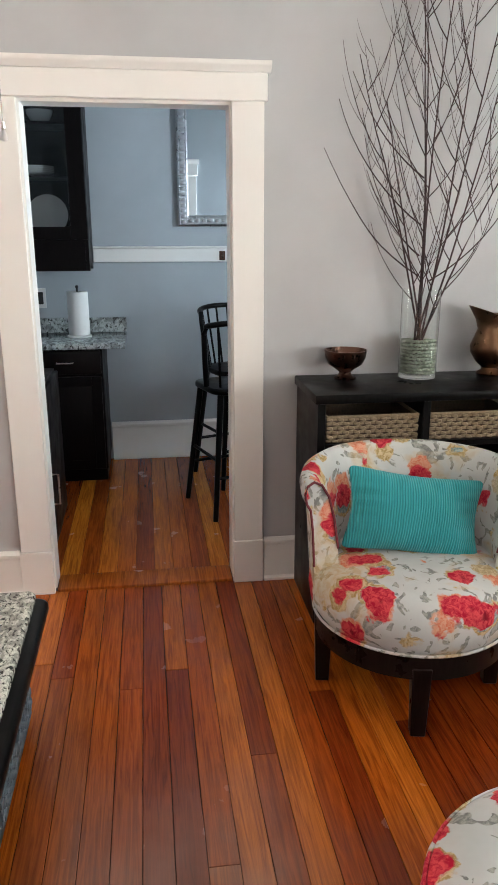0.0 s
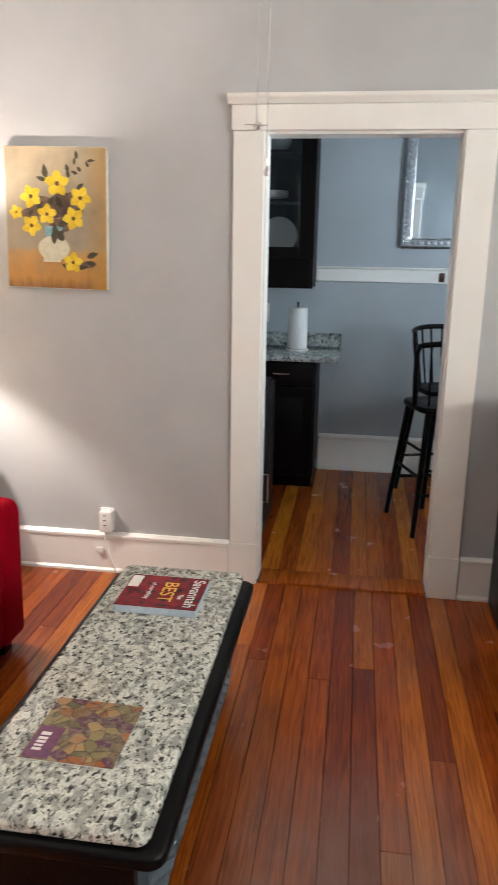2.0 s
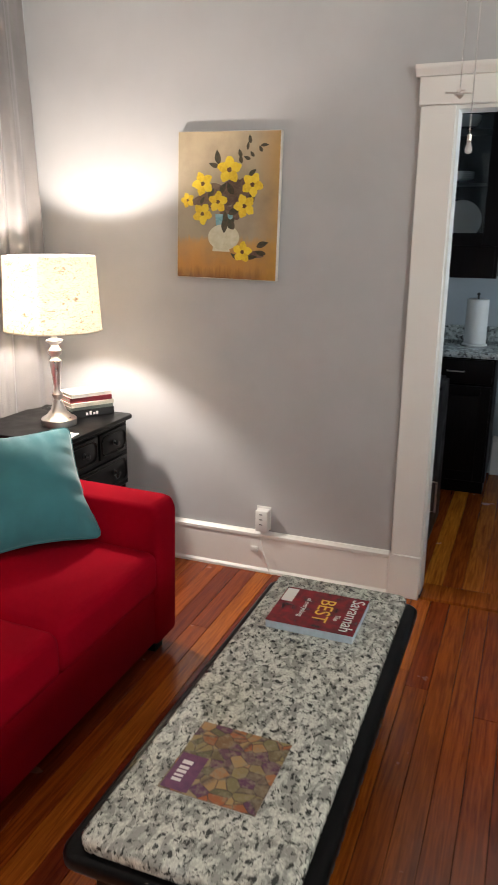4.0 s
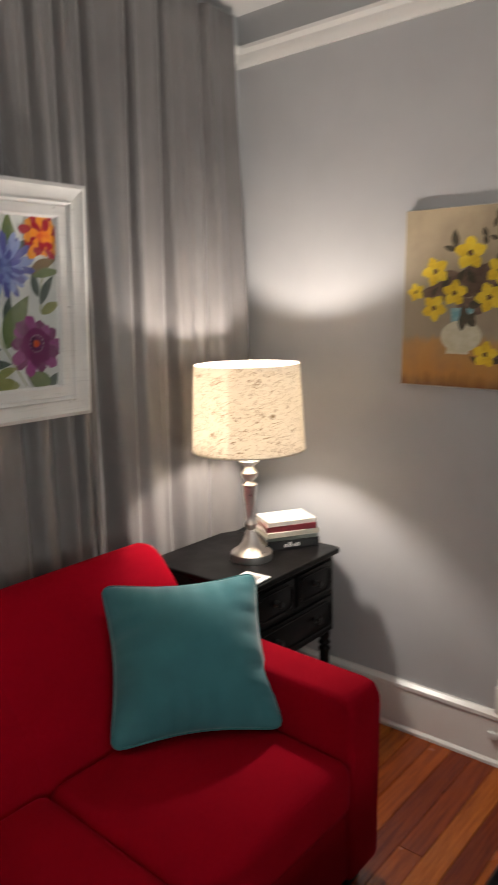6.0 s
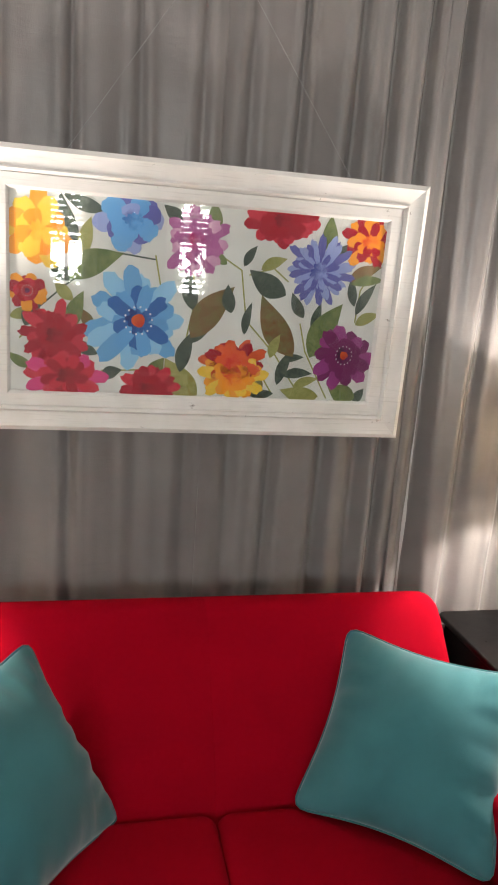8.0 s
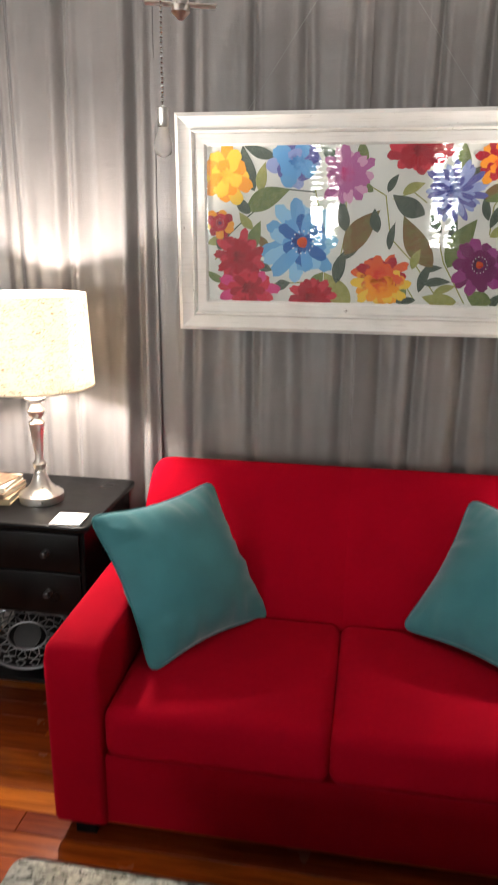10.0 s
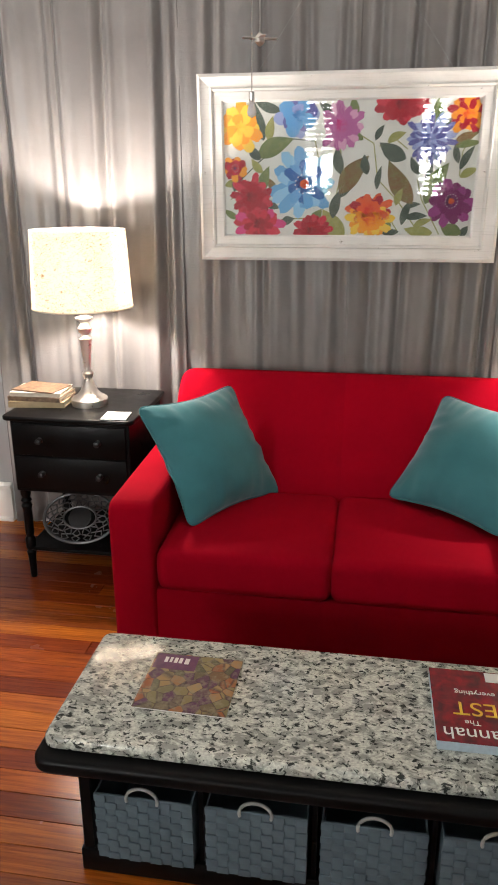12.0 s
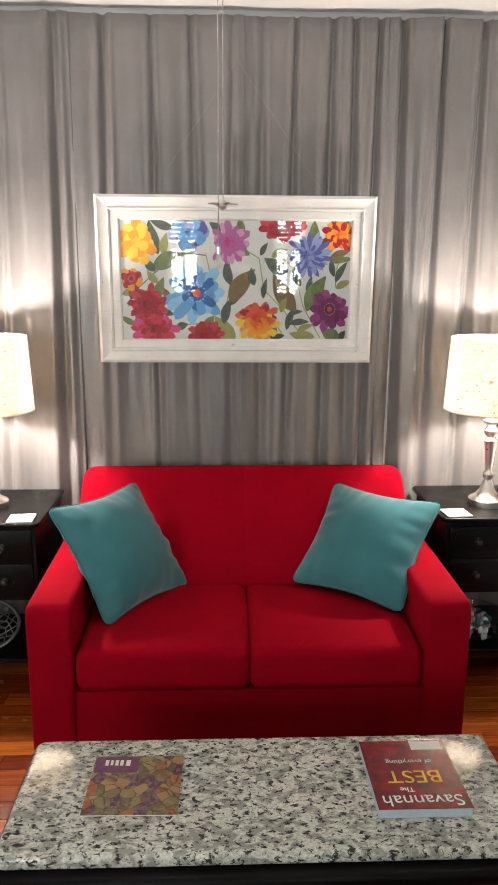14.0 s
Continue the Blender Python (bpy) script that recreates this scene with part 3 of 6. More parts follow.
def cushion_outline(u, v, pinch):
    """Square to cushion plan: sides drawn in, corners left as soft ears."""
    x = u * (1 - pinch * (1 - v * v) ** 1.4 * abs(u) ** 2)
    y = v * (1 - pinch * (1 - u * u) ** 1.4 * abs(v) ** 2)
    ear = 1 - 0.045 * (abs(u) * abs(v)) ** 14
    return x * ear, y * ear


def cushion_shape(w, h, plump, seg=36, pinch=0.10):
    """A stuffed square cushion in local x and y, drawn in between its corners and puckered along its seams."""
    bm = bmesh.new()
    grid = {}
    for side in (1, -1):
        for i in range(seg + 1):
            for j in range(seg + 1):
                a, b = 2 * i / seg - 1, 2 * j / seg - 1
                u, v = math.sin(a * math.pi / 2) * 0.55 + a * 0.45, math.sin(b * math.pi / 2) * 0.55 + b * 0.45
                rim = i in (0, seg) or j in (0, seg)
                if side < 0 and rim:
                    grid[side, i, j] = grid[1, i, j]
                    continue
                x, y = cushion_outline(u, v, pinch)
                full = max(0, (1 - u * u) * (1 - v * v))
                z = plump * (0.72 * full ** 0.62 + 0.28 * full ** 1.2)
                z += 0.014 * full * noise.noise((u * 1.8 + w * 7, v * 1.8, side))
                edge = max(abs(u), abs(v))
                along = v if abs(u) > abs(v) else u
                pucker = max(0, (edge - 0.45) / 0.55) * (1 - edge ** 8) * (1 - abs(along) ** 3)
                z += 0.024 * pucker * noise.noise((along * 7.5 + side * 3, (u + v) * 0.6, w * 9 + (1 if abs(u) > abs(v) else 5)))
                grid[side, i, j] = bm.verts.new((x * w / 2, y * h / 2, side * max(z, 0)))
    for side in (1, -1):
        for i in range(seg):
            for j in range(seg):
                q = [grid[side, i, j], grid[side, i + 1, j], grid[side, i + 1, j + 1], grid[side, i, j + 1]]
                bm.faces.new(q if side > 0 else q[::-1])
    return bm


def rim_path(w, h, pinch=0.10, n=24):
    pts = []
    for a, b in (((-1, -1), (1, -1)), ((1, -1), (1, 1)), ((1, 1), (-1, 1)), ((-1, 1), (-1, -1))):
        for k in range(n):
            f = k / n
            x, y = cushion_outline(a[0] + (b[0] - a[0]) * f, a[1] + (b[1] - a[1]) * f, pinch)
            pts.append((x * w / 2, y * h / 2, 0))
    return pts + pts[:2]


def frame_of(centre, u, v):
    """A pose with local x along u, y along v made square to it."""
    u = Vector(u).normalized()
    n = u.cross(Vector(v)).normalized()
    v = n.cross(u)
    m = Matrix((u, v, n)).transposed().to_4x4()
    m.translation = centre
    return m


def teal_pillow(m):
    p = thing("throw_pillow", m, "square teal velvet throw pillow with piped edges", "pillow", "pillows on the sofa")
    part("cover", cushion_shape(0.488, 0.488, 0.122), TEAL, p, sharp=80)
    part("piping", tube(rim_path(0.488, 0.488), 0.0034, 6), TEAL_PIPE, p, sharp=80)
    return p


teal_pillow(frame_of((-1.845, 2.083, 0.668), (0.29, 0.385, -0.01), (-0.25, 0.225, 0.335)))
teal_pillow(frame_of((-1.80, 1.105, 0.668), (0.34, -0.247, 0), (-0.125, -0.235, 0.36)))


# ---- coffee table ----
def slab(x0, y0, x1, y1, z0, z1, corner, r):
    """A flat slab with rounded corners in plan and a rounded edge."""
    pts = []
    for cx, cy, a in ((x1 - corner, y1 - corner, 0), (x0 + corner, y1 - corner, 90), (x0 + corner, y0 + corner, 180), (x1 - corner, y0 + corner, 270)):
        for k in range(6):
            an = radians(a + 18 * k)
            pts.append((cx + corner * math.cos(an), cy + corner * math.sin(an)))
    bm = prism(pts, z0, z1, "z")
    rim = [e for e in bm.edges if abs(e.verts[0].co.z - e.verts[1].co.z) < 1e-6]
    bmesh.ops.bevel(bm, geom=rim, offset=r, segments=4, profile=0.5, affect="EDGES")
    return bm


def coffee_table():
    x0, x1, y0, y1 = -0.928, -0.415, 0.965, 2.256
    cx, cy = (x0 + x1) / 2, (y0 + y1) / 2
    t = thing("coffee_table", pose(cx, cy, 0), "black wooden coffee table with a speckled granite top and open cubbies", "coffee table")
    w, l = (x1 - x0) / 2, (y1 - y0) / 2
    part("granite_top", slab(-w + 0.038, -l + 0.017, w - 0.036, l - 0.016, 0.406, 0.4395, 0.03, 0.011), GRANITE, t, "pale grey speckled granite slab")
    part("top_frame", slab(-w, -l, w, l, 0.366, 0.4055, 0.04, 0.014), BLACKWOOD, t)
    back, face, bl = -w + 0.04, w - 0.085, l - 0.075
    part("plinth", box((back - 0.008, -bl - 0.008, 0.0), (face + 0.004, bl + 0.008, 0.07), 0.006), BLACKWOOD, t)
    for s in (-1, 1):
        part("end_panel", box((back, min(s * bl, s * (bl - 0.03)), 0.07), (face, max(s * bl, s * (bl - 0.03)), 0.3655), 0.003, 1), BLACKWOOD, t)
    part("back_panel", box((back + 0.001, -bl + 0.031, 0.071), (back + 0.015, bl - 0.031, 0.365)), BLACKWOOD, t)
    step = (2 * bl - 0.06) / 4
    for k in range(1, 4):
        y = -bl + 0.03 + step * k
        part("divider", box((back + 0.016, y - 0.006, 0.071), (face - 0.006, y + 0.006, 0.365)), BLACKWOOD, t)
    return t, [cx + face + 0.018, cy - bl + 0.03, step]


table, (BASKET_X, BASKET_Y, BASKET_STEP) = coffee_table()


def storage_basket(m):
    """An open woven strip basket, with a rope ring handle, its front towards local +x."""
    b = thing("storage_basket", m, "blue-grey woven strap basket with a loop handle, in a table cubby", "basket", "baskets under the table")
    w, d, h = 0.238, 0.34, 0.192
    core = bmesh.new()
    for lo, hi in (((-d, -w / 2, 0), (0, w / 2, 0.008)), ((-0.004, -w / 2, 0.008), (0, w / 2, h)), ((-d, -w / 2, 0.008), (-d + 0.004, w / 2, h)),
                   ((-d + 0.004, -w / 2, 0.008), (-0.004, -w / 2 + 0.004, h)), ((-d + 0.004, w / 2 - 0.004, 0.008), (-0.004, w / 2, h))):
        core = joined(core, box(lo, hi))
    part("lining", core, BASKET_BLUE, b)
    n, rows = 9, 10
    for r in range(rows):
        for k in range(n):
            if (r + k) % 2:
                o = new("strap", STRAP)
                o.parent = b
                o.location = (0.001, -w / 2 + (k + 0.5) * w / n, (r + 0.5) * h / rows)
    part("rim", box((-0.003, -w / 2, h), (0.005, w / 2, h + 0.006), 0.002, 1), BASKET_BLUE, b)
    ring = [(0.007, 0.038 * math.cos(a), h + 0.004 + 0.034 * math.sin(a)) for a in [math.pi * k / 12 for k in range(-1, 14)]]
    part("handle", tube(ring, 0.0042, 8), ROPE, b, "pale rope loop handle")
    return b


BASKET_BLUE = cloth("blue_grey_strap", (0.12, 0.155, 0.18), 0.7, 0.0, 300, 0.2)
ROPE = cloth("pale_rope", (0.42, 0.42, 0.40), 0.8, 0.0, 500, 0.1)
STRAP = mesh_of("strap", box((-0.002, -0.0148, -0.0100), (0.0028, 0.0148, 0.0100), 0.0016, 1))
STRAP.materials.append(BASKET_BLUE)
for k in range(4):
    storage_basket(pose(BASKET_X, BASKET_Y + BASKET_STEP * (k + 0.5), 0.0705))


def lettering(text, size, m, material, parent, name="lettering"):
    """Flat raised letters turned into a mesh."""
    cu = bpy.data.curves.new("letters", "FONT")
    cu.body, cu.size, cu.extrude, cu.align_x, cu.align_y = text, size, 0.0002, "CENTER", "CENTER"
    tmp = bpy.data.objects.new("letters", cu)
    scene.collection.objects.link(tmp)
    bpy.context.view_layer.update()
    me = bpy.data.meshes.new_from_object(tmp.evaluated_get(bpy.context.evaluated_depsgraph_get()))
    bpy.data.objects.remove(tmp)
    ob = new(name, me)
    me.materials.clear()
    me.materials.append(material)
    ob.parent = parent
    ob.matrix_basis = m
    return ob


RED_COVER = duo("red_rose_cover", (0.27, 0.004, 0.012), (0.085, 0.003, 0.009), 34, 0.25)
YELLOW_INK = Mat("yellow_ink", (0.85, 0.45, 0.03), 0.4).m
WHITE_INK = Mat("white_ink", (0.85, 0.8, 0.78), 0.4).m
PAGES = plain("pale_blue_page_edges", (0.46, 0.55, 0.62), 0.7, 0.1, 90)


def magazine():
    t = thing("magazine", pose(-0.684, 1.987, 0.440, 0, 0, -90), "thick red magazine with yellow lettering on the coffee table", "magazine")
    part("page_block", box((-0.114, -0.133, 0.0), (0.114, 0.133, 0.025), 0.002, 1), PAGES, t)
    part("cover", box((-0.115, -0.134, 0.0253), (0.115, 0.134, 0.0268), 0.0006, 1), RED_COVER, t, "red cover printed with dark roses")
    part("mailing_label", box((-0.105, -0.130, 0.0269), (-0.020, -0.093, 0.0273)), PAPER, t)
    lettering("Savannah", 0.055, pose(0, 0.103, 0.0272), WHITE_INK, t)
    lettering("The", 0.023, pose(0.03, 0.064, 0.0272), WHITE_INK, t)
    lettering("BEST", 0.068, pose(0.0, 0.014, 0.0272), YELLOW_INK, t)
    lettering("of everything", 0.023, pose(0.0, -0.044, 0.0272), WHITE_INK, t)
    return t


magazine()


def mosaic_cover():
    m = Mat("mosaic_print_cover", (0.3, 0.2, 0.1), 0.3)
    v = m.coords()
    vo = m.node("TexVoronoi", Vector=v, Scale=34.0)
    col = m.ramp(vo.outputs["Color"], (0.2, (0.10, 0.02, 0.08)), (0.38, (0.20, 0.18, 0.07)), (0.52, (0.40, 0.27, 0.11)), (0.66, (0.36, 0.09, 0.02)), (0.8, (0.11, 0.10, 0.045)))
    edge = m.node("TexVoronoi", Vector=v, Scale=34.0)
    edge.feature = "DISTANCE_TO_EDGE"
    col = m.mix(m.ramp(edge.outputs["Distance"], (0.0, (0.9, 0.9, 0.9)), (0.07, (0, 0, 0))), col, (0.05, 0.025, 0.025))
    col = m.mix(m.ramp(m.noise(v, 70, 4), (0.45, (0, 0, 0)), (0.65, (0.6, 0.6, 0.6))), col, (0.30, 0.26, 0.17))
    m.wire("Base Color", col)
    return m.m


MOSAIC = mosaic_cover()
PLUM = duo("plum_print", (0.10, 0.025, 0.09), (0.18, 0.05, 0.12), 40, 0.3)


def brochure():
    t = thing("brochure", pose(-0.690, 1.275, 0.440, 0, 0, -91), "thin brochure with a purple and olive mosaic cover", "brochure")
    part("page_block", box((-0.116, -0.111, 0.0), (0.116, 0.111, 0.004), 0.001, 1), PAPER, t)
    part("cover", box((-0.117, -0.112, 0.0042), (0.117, 0.112, 0.0052)), MOSAIC, t)
    part("purple_panel", box((0.0, -0.108, 0.0053), (0.113, -0.045, 0.0056)), PLUM, t)
    for x, w in ((0.028, 0.012), (0.045, 0.009), (0.058, 0.009), (0.071, 0.007), (0.084, 0.009)):
        part("lettering_bar", box((x - w / 2, -0.095, 0.0057), (x + w / 2, -0.078 + w * 0.6, 0.006)), WHITE_INK, t)
    return t


brochure()


# ---- end tables ----
def turned_leg(h):
    return lathe([(0.012, 0), (0.014, 0.01), (0.017, 0.10), (0.021, 0.125), (0.015, 0.135), (0.022, 0.15), (0.022, 0.19), (0.016, 0.20), (0.019, 0.22),
                  (0.019, h - 0.09), (0.024, h - 0.075), (0.017, h - 0.062), (0.024, h - 0.05), (0.017, h - 0.038), (0.022, h - 0.02), (0.022, h)], 16)


def end_table(m, label, moulded):
    """A black side table, its front towards local +x: two small drawers over a long one, turned legs, a low shelf."""
    t = thing("end_table", m, label, "side table", "end tables")
    d, w = 0.255, 0.28
    part("tabletop", slab(-d, -w, d, w, 0.738, 0.758, 0.03, 0.007), BLACKWOOD, t)
    part("carcass", box((-d + 0.02, -w + 0.025, 0.42), (d - 0.03, w - 0.025, 0.7375), 0.004, 1), BLACKWOOD, t)
    f = d - 0.03
    if moulded:
        fronts = ((-0.235, -0.008, 0.595, 0.715, (-0.12,)), (0.008, 0.235, 0.595, 0.715, (0.12,)), (-0.235, 0.235, 0.445, 0.575, (-0.12, 0.12)))
    else:
        fronts = ((-0.24, 0.24, 0.588, 0.722, (-0.125, 0.125)), (-0.24, 0.24, 0.44, 0.58, (-0.125, 0.125)))
    for y0, y1, z0, z1, knobs in fronts:
        dr = part("drawer", box((f, y0, z0), (f + 0.010, y1, z1), 0.004, 2), BLACKWOOD, t)
        path = []
        for cy, cz, a in ((y1 - 0.045, z1 - 0.045, 0), (y0 + 0.045, z1 - 0.045, 90), (y0 + 0.045, z0 + 0.045, 180), (y1 - 0.045, z0 + 0.045, 270)):
            path += [(f + 0.011, cy + 0.03 * math.cos(radians(a + 22.5 * k)), cz + 0.03 * math.sin(radians(a + 22.5 * k))) for k in range(5)]
        if moulded:
            part("moulding", tube(path + path[:2], 0.004, 6), BLACKWOOD, dr)
        for y in knobs:
            k = part("knob", moved(lathe([(0.013, 0), (0.013, 0.004), (0.006, 0.007), (0.006, 0.014), (0.013, 0.02), (0.011, 0.028), (0.002, 0.031)], 14), pose(f + 0.010, y, (z0 + z1) / 2, 0, 90, 0)), IRON, dr)
    for x in (-d + 0.045, d - 0.055):
        for y in (-w + 0.05, w - 0.05):
            part("leg", moved(turned_leg(0.42), pose(x, y, 0)), BLACKWOOD, t)
    part("lower_shelf", box((-d + 0.03, -w + 0.035, 0.135), (d - 0.04, w - 0.035, 0.153), 0.004, 1), BLACKWOOD, t)
    return t


end_table(pose(-2.125, 2.68, 0), "black painted wooden side table with moulded drawers beside the sofa", True)
end_table(pose(-2.095, 0.495, 0), "black painted wooden side table with plain drawers and low shelf", False)


def table_lamp(x, y):
    t = thing("table_lamp", pose(x, y, 0.7585), "lit nickel table lamp with a crinkled cream drum shade", "table lamp", "lamps beside the sofa")
    part("base", lathe([(0.076, 0), (0.077, 0.006), (0.077, 0.028), (0.070, 0.034), (0.052, 0.044), (0.035, 0.064), (0.024, 0.092), (0.018, 0.112)], 40), NICKEL, t)
    part("stem", lathe([(0.014, 0.112), (0.022, 0.125), (0.024, 0.137), (0.015, 0.150), (0.013, 0.158), (0.017, 0.19), (0.0265, 0.278), (0.028, 0.284), (0.018, 0.292),
                        (0.016, 0.300), (0.028, 0.314), (0.030, 0.328), (0.019, 0.344), (0.016, 0.352), (0.036, 0.366), (0.036, 0.372), (0.013, 0.380), (0.012, 0.50)], 28), NICKEL, t)
    part("bulb", lathe([(0.013, 0.50), (0.014, 0.52), (0.028, 0.55), (0.031, 0.575), (0.024, 0.598), (0.004, 0.610)], 20), FROST, t)
    sh = bmesh.new()
    rings = [[], [], [], []]
    n = 64
    prof = ((0.204, 0.415), (0.189, 0.722), (0.1868, 0.722), (0.2018, 0.415))
    for i, (r, z) in enumerate(prof):
        rings[i] = [sh.verts.new((r * math.cos(2 * math.pi * k / n), r * math.sin(2 * math.pi * k / n), z)) for k in range(n)]
    for i in range(4):
        a, b = rings[i], rings[(i + 1) % 4]
        for k in range(n):
            sh.faces.new((a[k], a[(k + 1) % n], b[(k + 1) % n], b[k]))
    bmesh.ops.recalc_face_normals(sh, faces=sh.faces)
    part("shade", sh, SHADE, t, "cream drum shade with crinkled brown fibres")
    part("trim_ring", tube([(0.2035 * math.cos(2 * math.pi * k / 48), 0.2035 * math.sin(2 * math.pi * k / 48), 0.4165) for k in range(50)], 0.003, 6), SHADE_TRIM, t)
    spider = [tube([(0, 0, 0.63), (0.187 * math.cos(a), 0.187 * math.sin(a), 0.715)], 0.002, 6) for a in (0.3, 2.4, 4.5)]
    part("shade_carrier", joined(*spider, tube([(0.0, 0, 0.612), (0, 0, 0.64)], 0.006, 8)), NICKEL, t)
    return t


FROST = Mat("frosted_lit_bulb", (0.9, 0.88, 0.82), 0.4)
FROST.p.inputs["Emission Color"].default_value = (1.0, 0.84, 0.68, 1)
FROST.p.inputs["Emission Strength"].default_value = 6.0
FROST = FROST.m
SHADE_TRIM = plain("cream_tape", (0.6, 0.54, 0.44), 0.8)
for x, y in LAMPS:
    lamp = table_lamp(x, y)
    for o in lamp.children:
        if o.name.startswith("bulb"):
            o.visible_shadow = False

BOOKCLOTH = {
    "cream": plain("cream_cloth", (0.60, 0.55, 0.46), 0.7),
    "maroon": plain("maroon_cloth", (0.16, 0.012, 0.02), 0.6),
    "green": plain("grey_green_cloth", (0.16, 0.18, 0.16), 0.7),
    "black": plain("black_cloth", (0.015, 0.015, 0.016), 0.55),
    "ivory": plain("ivory_cloth", (0.72, 0.69, 0.62), 0.7),
    "tan": plain("tan_cloth", (0.36, 0.27, 0.16), 0.7),
    "brown": plain("brown_print", (0.17, 0.10, 0.06), 0.5, 0.6, 60),
}
PAGE = plain("page_edges", (0.62, 0.56, 0.45), 0.8, 0.12, 220)


def book(m, w, d, h, cloth_name, label):
    """A closed hardback lying flat: spine on local -y."""
    t = thing("book", m, label, "book")
    c = BOOKCLOTH[cloth_name]
    part("page_block", box((-w / 2 + 0.004, -d / 2 + 0.004, 0.003), (w / 2 - 0.004, d / 2 - 0.003, h - 0.003)), PAGE, t)
    part("cover", joined(box((-w / 2, -d / 2, 0), (w / 2, d / 2, 0.0028), 0.0009, 1), box((-w / 2, -d / 2, h - 0.0028), (w / 2, d / 2, h), 0.0009, 1),
                         box((-w / 2, -d / 2, 0.0029), (w / 2, -d / 2 + 0.0035, h - 0.0029))), c, t)
    return t


z = 0.7585
for w, d, h, c, ang, lab in ((0.20, 0.15, 0.034, "black", 62, "thick black book at the bottom of a stack"), (0.195, 0.145, 0.014, "green", 60, "thin grey-green book in a stack"),
                             (0.20, 0.15, 0.020, "cream", 64, "cream hardback book in a stack"), (0.19, 0.14, 0.022, "maroon", 60, "maroon hardback book in a stack"),
                             (0.185, 0.138, 0.018, "ivory", 63, "ivory book on top of a stack")):
    bk = book(pose(-2.082, 2.878, z, 0, 0, ang - 4), w * 1.07, d * 1.05, h, c, lab)
    if c == "black":
        for i, (a, b) in enumerate(((-0.03, 0.012), (-0.012, 0.018), (0.006, 0.010), (0.02, 0.014))):
            part("lettering_bar", box((a - 0.005, -d * 1.05 / 2 - 0.0012, 0.008), (a + 0.005, -d * 1.05 / 2 - 0.0002, 0.008 + b)), WHITE_INK, bk)
    z += h + 0.0003
bpy.context.view_layer.update()
z = 0.7585
for w, d, h, c, ang, lab in ((0.24, 0.17, 0.026, "tan", 96, "tan book at the bottom of a stack"), (0.235, 0.165, 0.020, "brown", 88, "brown printed book in a stack"),
                             (0.22, 0.16, 0.018, "cream", 93, "cream book in a stack"), (0.20, 0.15, 0.006, "brown", 80, "thin brown booklet on a stack of books")):
    book(pose(-2.06, 0.305, z, 0, 0, ang), w, d, h, c, lab)
    z += h + 0.0003
for x, y in ((-1.90, 0.69), (-1.935, 2.476)):
    c = thing("coaster", pose(x, y, 0.7585, 0, 0, 4), "square white coaster with a dark tile inset, on a side table", "coaster", "coasters")
    part("frame", box((-0.052, -0.052, 0), (0.052, 0.052, 0.007), 0.002, 1), PLASTIC, c)
    part("inset", box((-0.03, -0.03, 0.0071), (0.03, 0.03, 0.0085)), plain("grey_photo", (0.35, 0.33, 0.3), 0.3, 0.5, 60), c)


def filigree_tray():
    """An oval silver openwork tray, propped on edge on the low shelf."""
    t = thing("ornamental_tray", pose(-1.98, 0.465, 0.1535) @ pose(0, 0, 0.013, 0, 0, 0), "dark silver openwork metal tray on the low shelf", "tray")
    m = pose(0, 0, 0.095, 0, 48, 0)
    ringpts = lambda a, b: [(b * math.sin(2 * math.pi * k / 48), a * math.cos(2 * math.pi * k / 48), 0) for k in range(50)]
    part("rim", moved(tube(ringpts(0.165, 0.115), 0.0075, 8), m), PEWTER, t)
    part("inner_rim", moved(tube(ringpts(0.075, 0.05), 0.005, 8), m), PEWTER, t)
    for k in range(16):
        a = 2 * math.pi * k / 16
        p = Vector((0.05 * math.sin(a), 0.075 * math.cos(a), 0))
        q = Vector((0.113 * math.sin(a), 0.163 * math.cos(a), 0))
        s = Vector((math.cos(a), -math.sin(a), 0)) * 0.018
        bm = joined(tube([p, p * 0.6 + q * 0.4 + s, p * 0.3 + q * 0.7 - s, q], 0.004, 6), tube([p, p * 0.6 + q * 0.4 - s, p * 0.3 + q * 0.7 + s, q], 0.004, 6))
        part("scroll", moved(bm, m), PEWTER, t)
    part("plate", moved(lathe([(0.002, -0.004), (0.05, -0.004), (0.052, 0.002), (0.002, 0.002)], 30), m), IRON, t)
    return t


filigree_tray()


def pebble_bowl():
    t = thing("glass_bowl", pose(-2.05, 2.62, 0.1535), "clear glass bowl of white and teal pebbles on the low shelf", "bowl")
    gl = part("bowl", lathe([(0.05, 0), (0.10, 0.02), (0.13, 0.06), (0.145, 0.11), (0.141, 0.11), (0.126, 0.062), (0.097, 0.024), (0.001, 0.006)], 36), REAL_GLASS, t)
    gl.visible_shadow = False
    rnd = random.Random(4)
    mats = (PLASTIC, TEAL, plain("grey_stone", (0.3, 0.3, 0.29)))
    for k in range(46):
        a, r = rnd.uniform(0, 6.28), 0.095 * math.sqrt(rnd.random())
        st = moved(lathe([(0.002, -0.010), (0.012, -0.006), (0.017, 0), (0.012, 0.006), (0.002, 0.010)], 10), pose(r * math.cos(a), r * math.sin(a), rnd.uniform(0.03, 0.085), rnd.uniform(0, 60), rnd.uniform(0, 60), 0))
        part("pebble", st, mats[k % 3], t)
    return t


pebble_bowl()


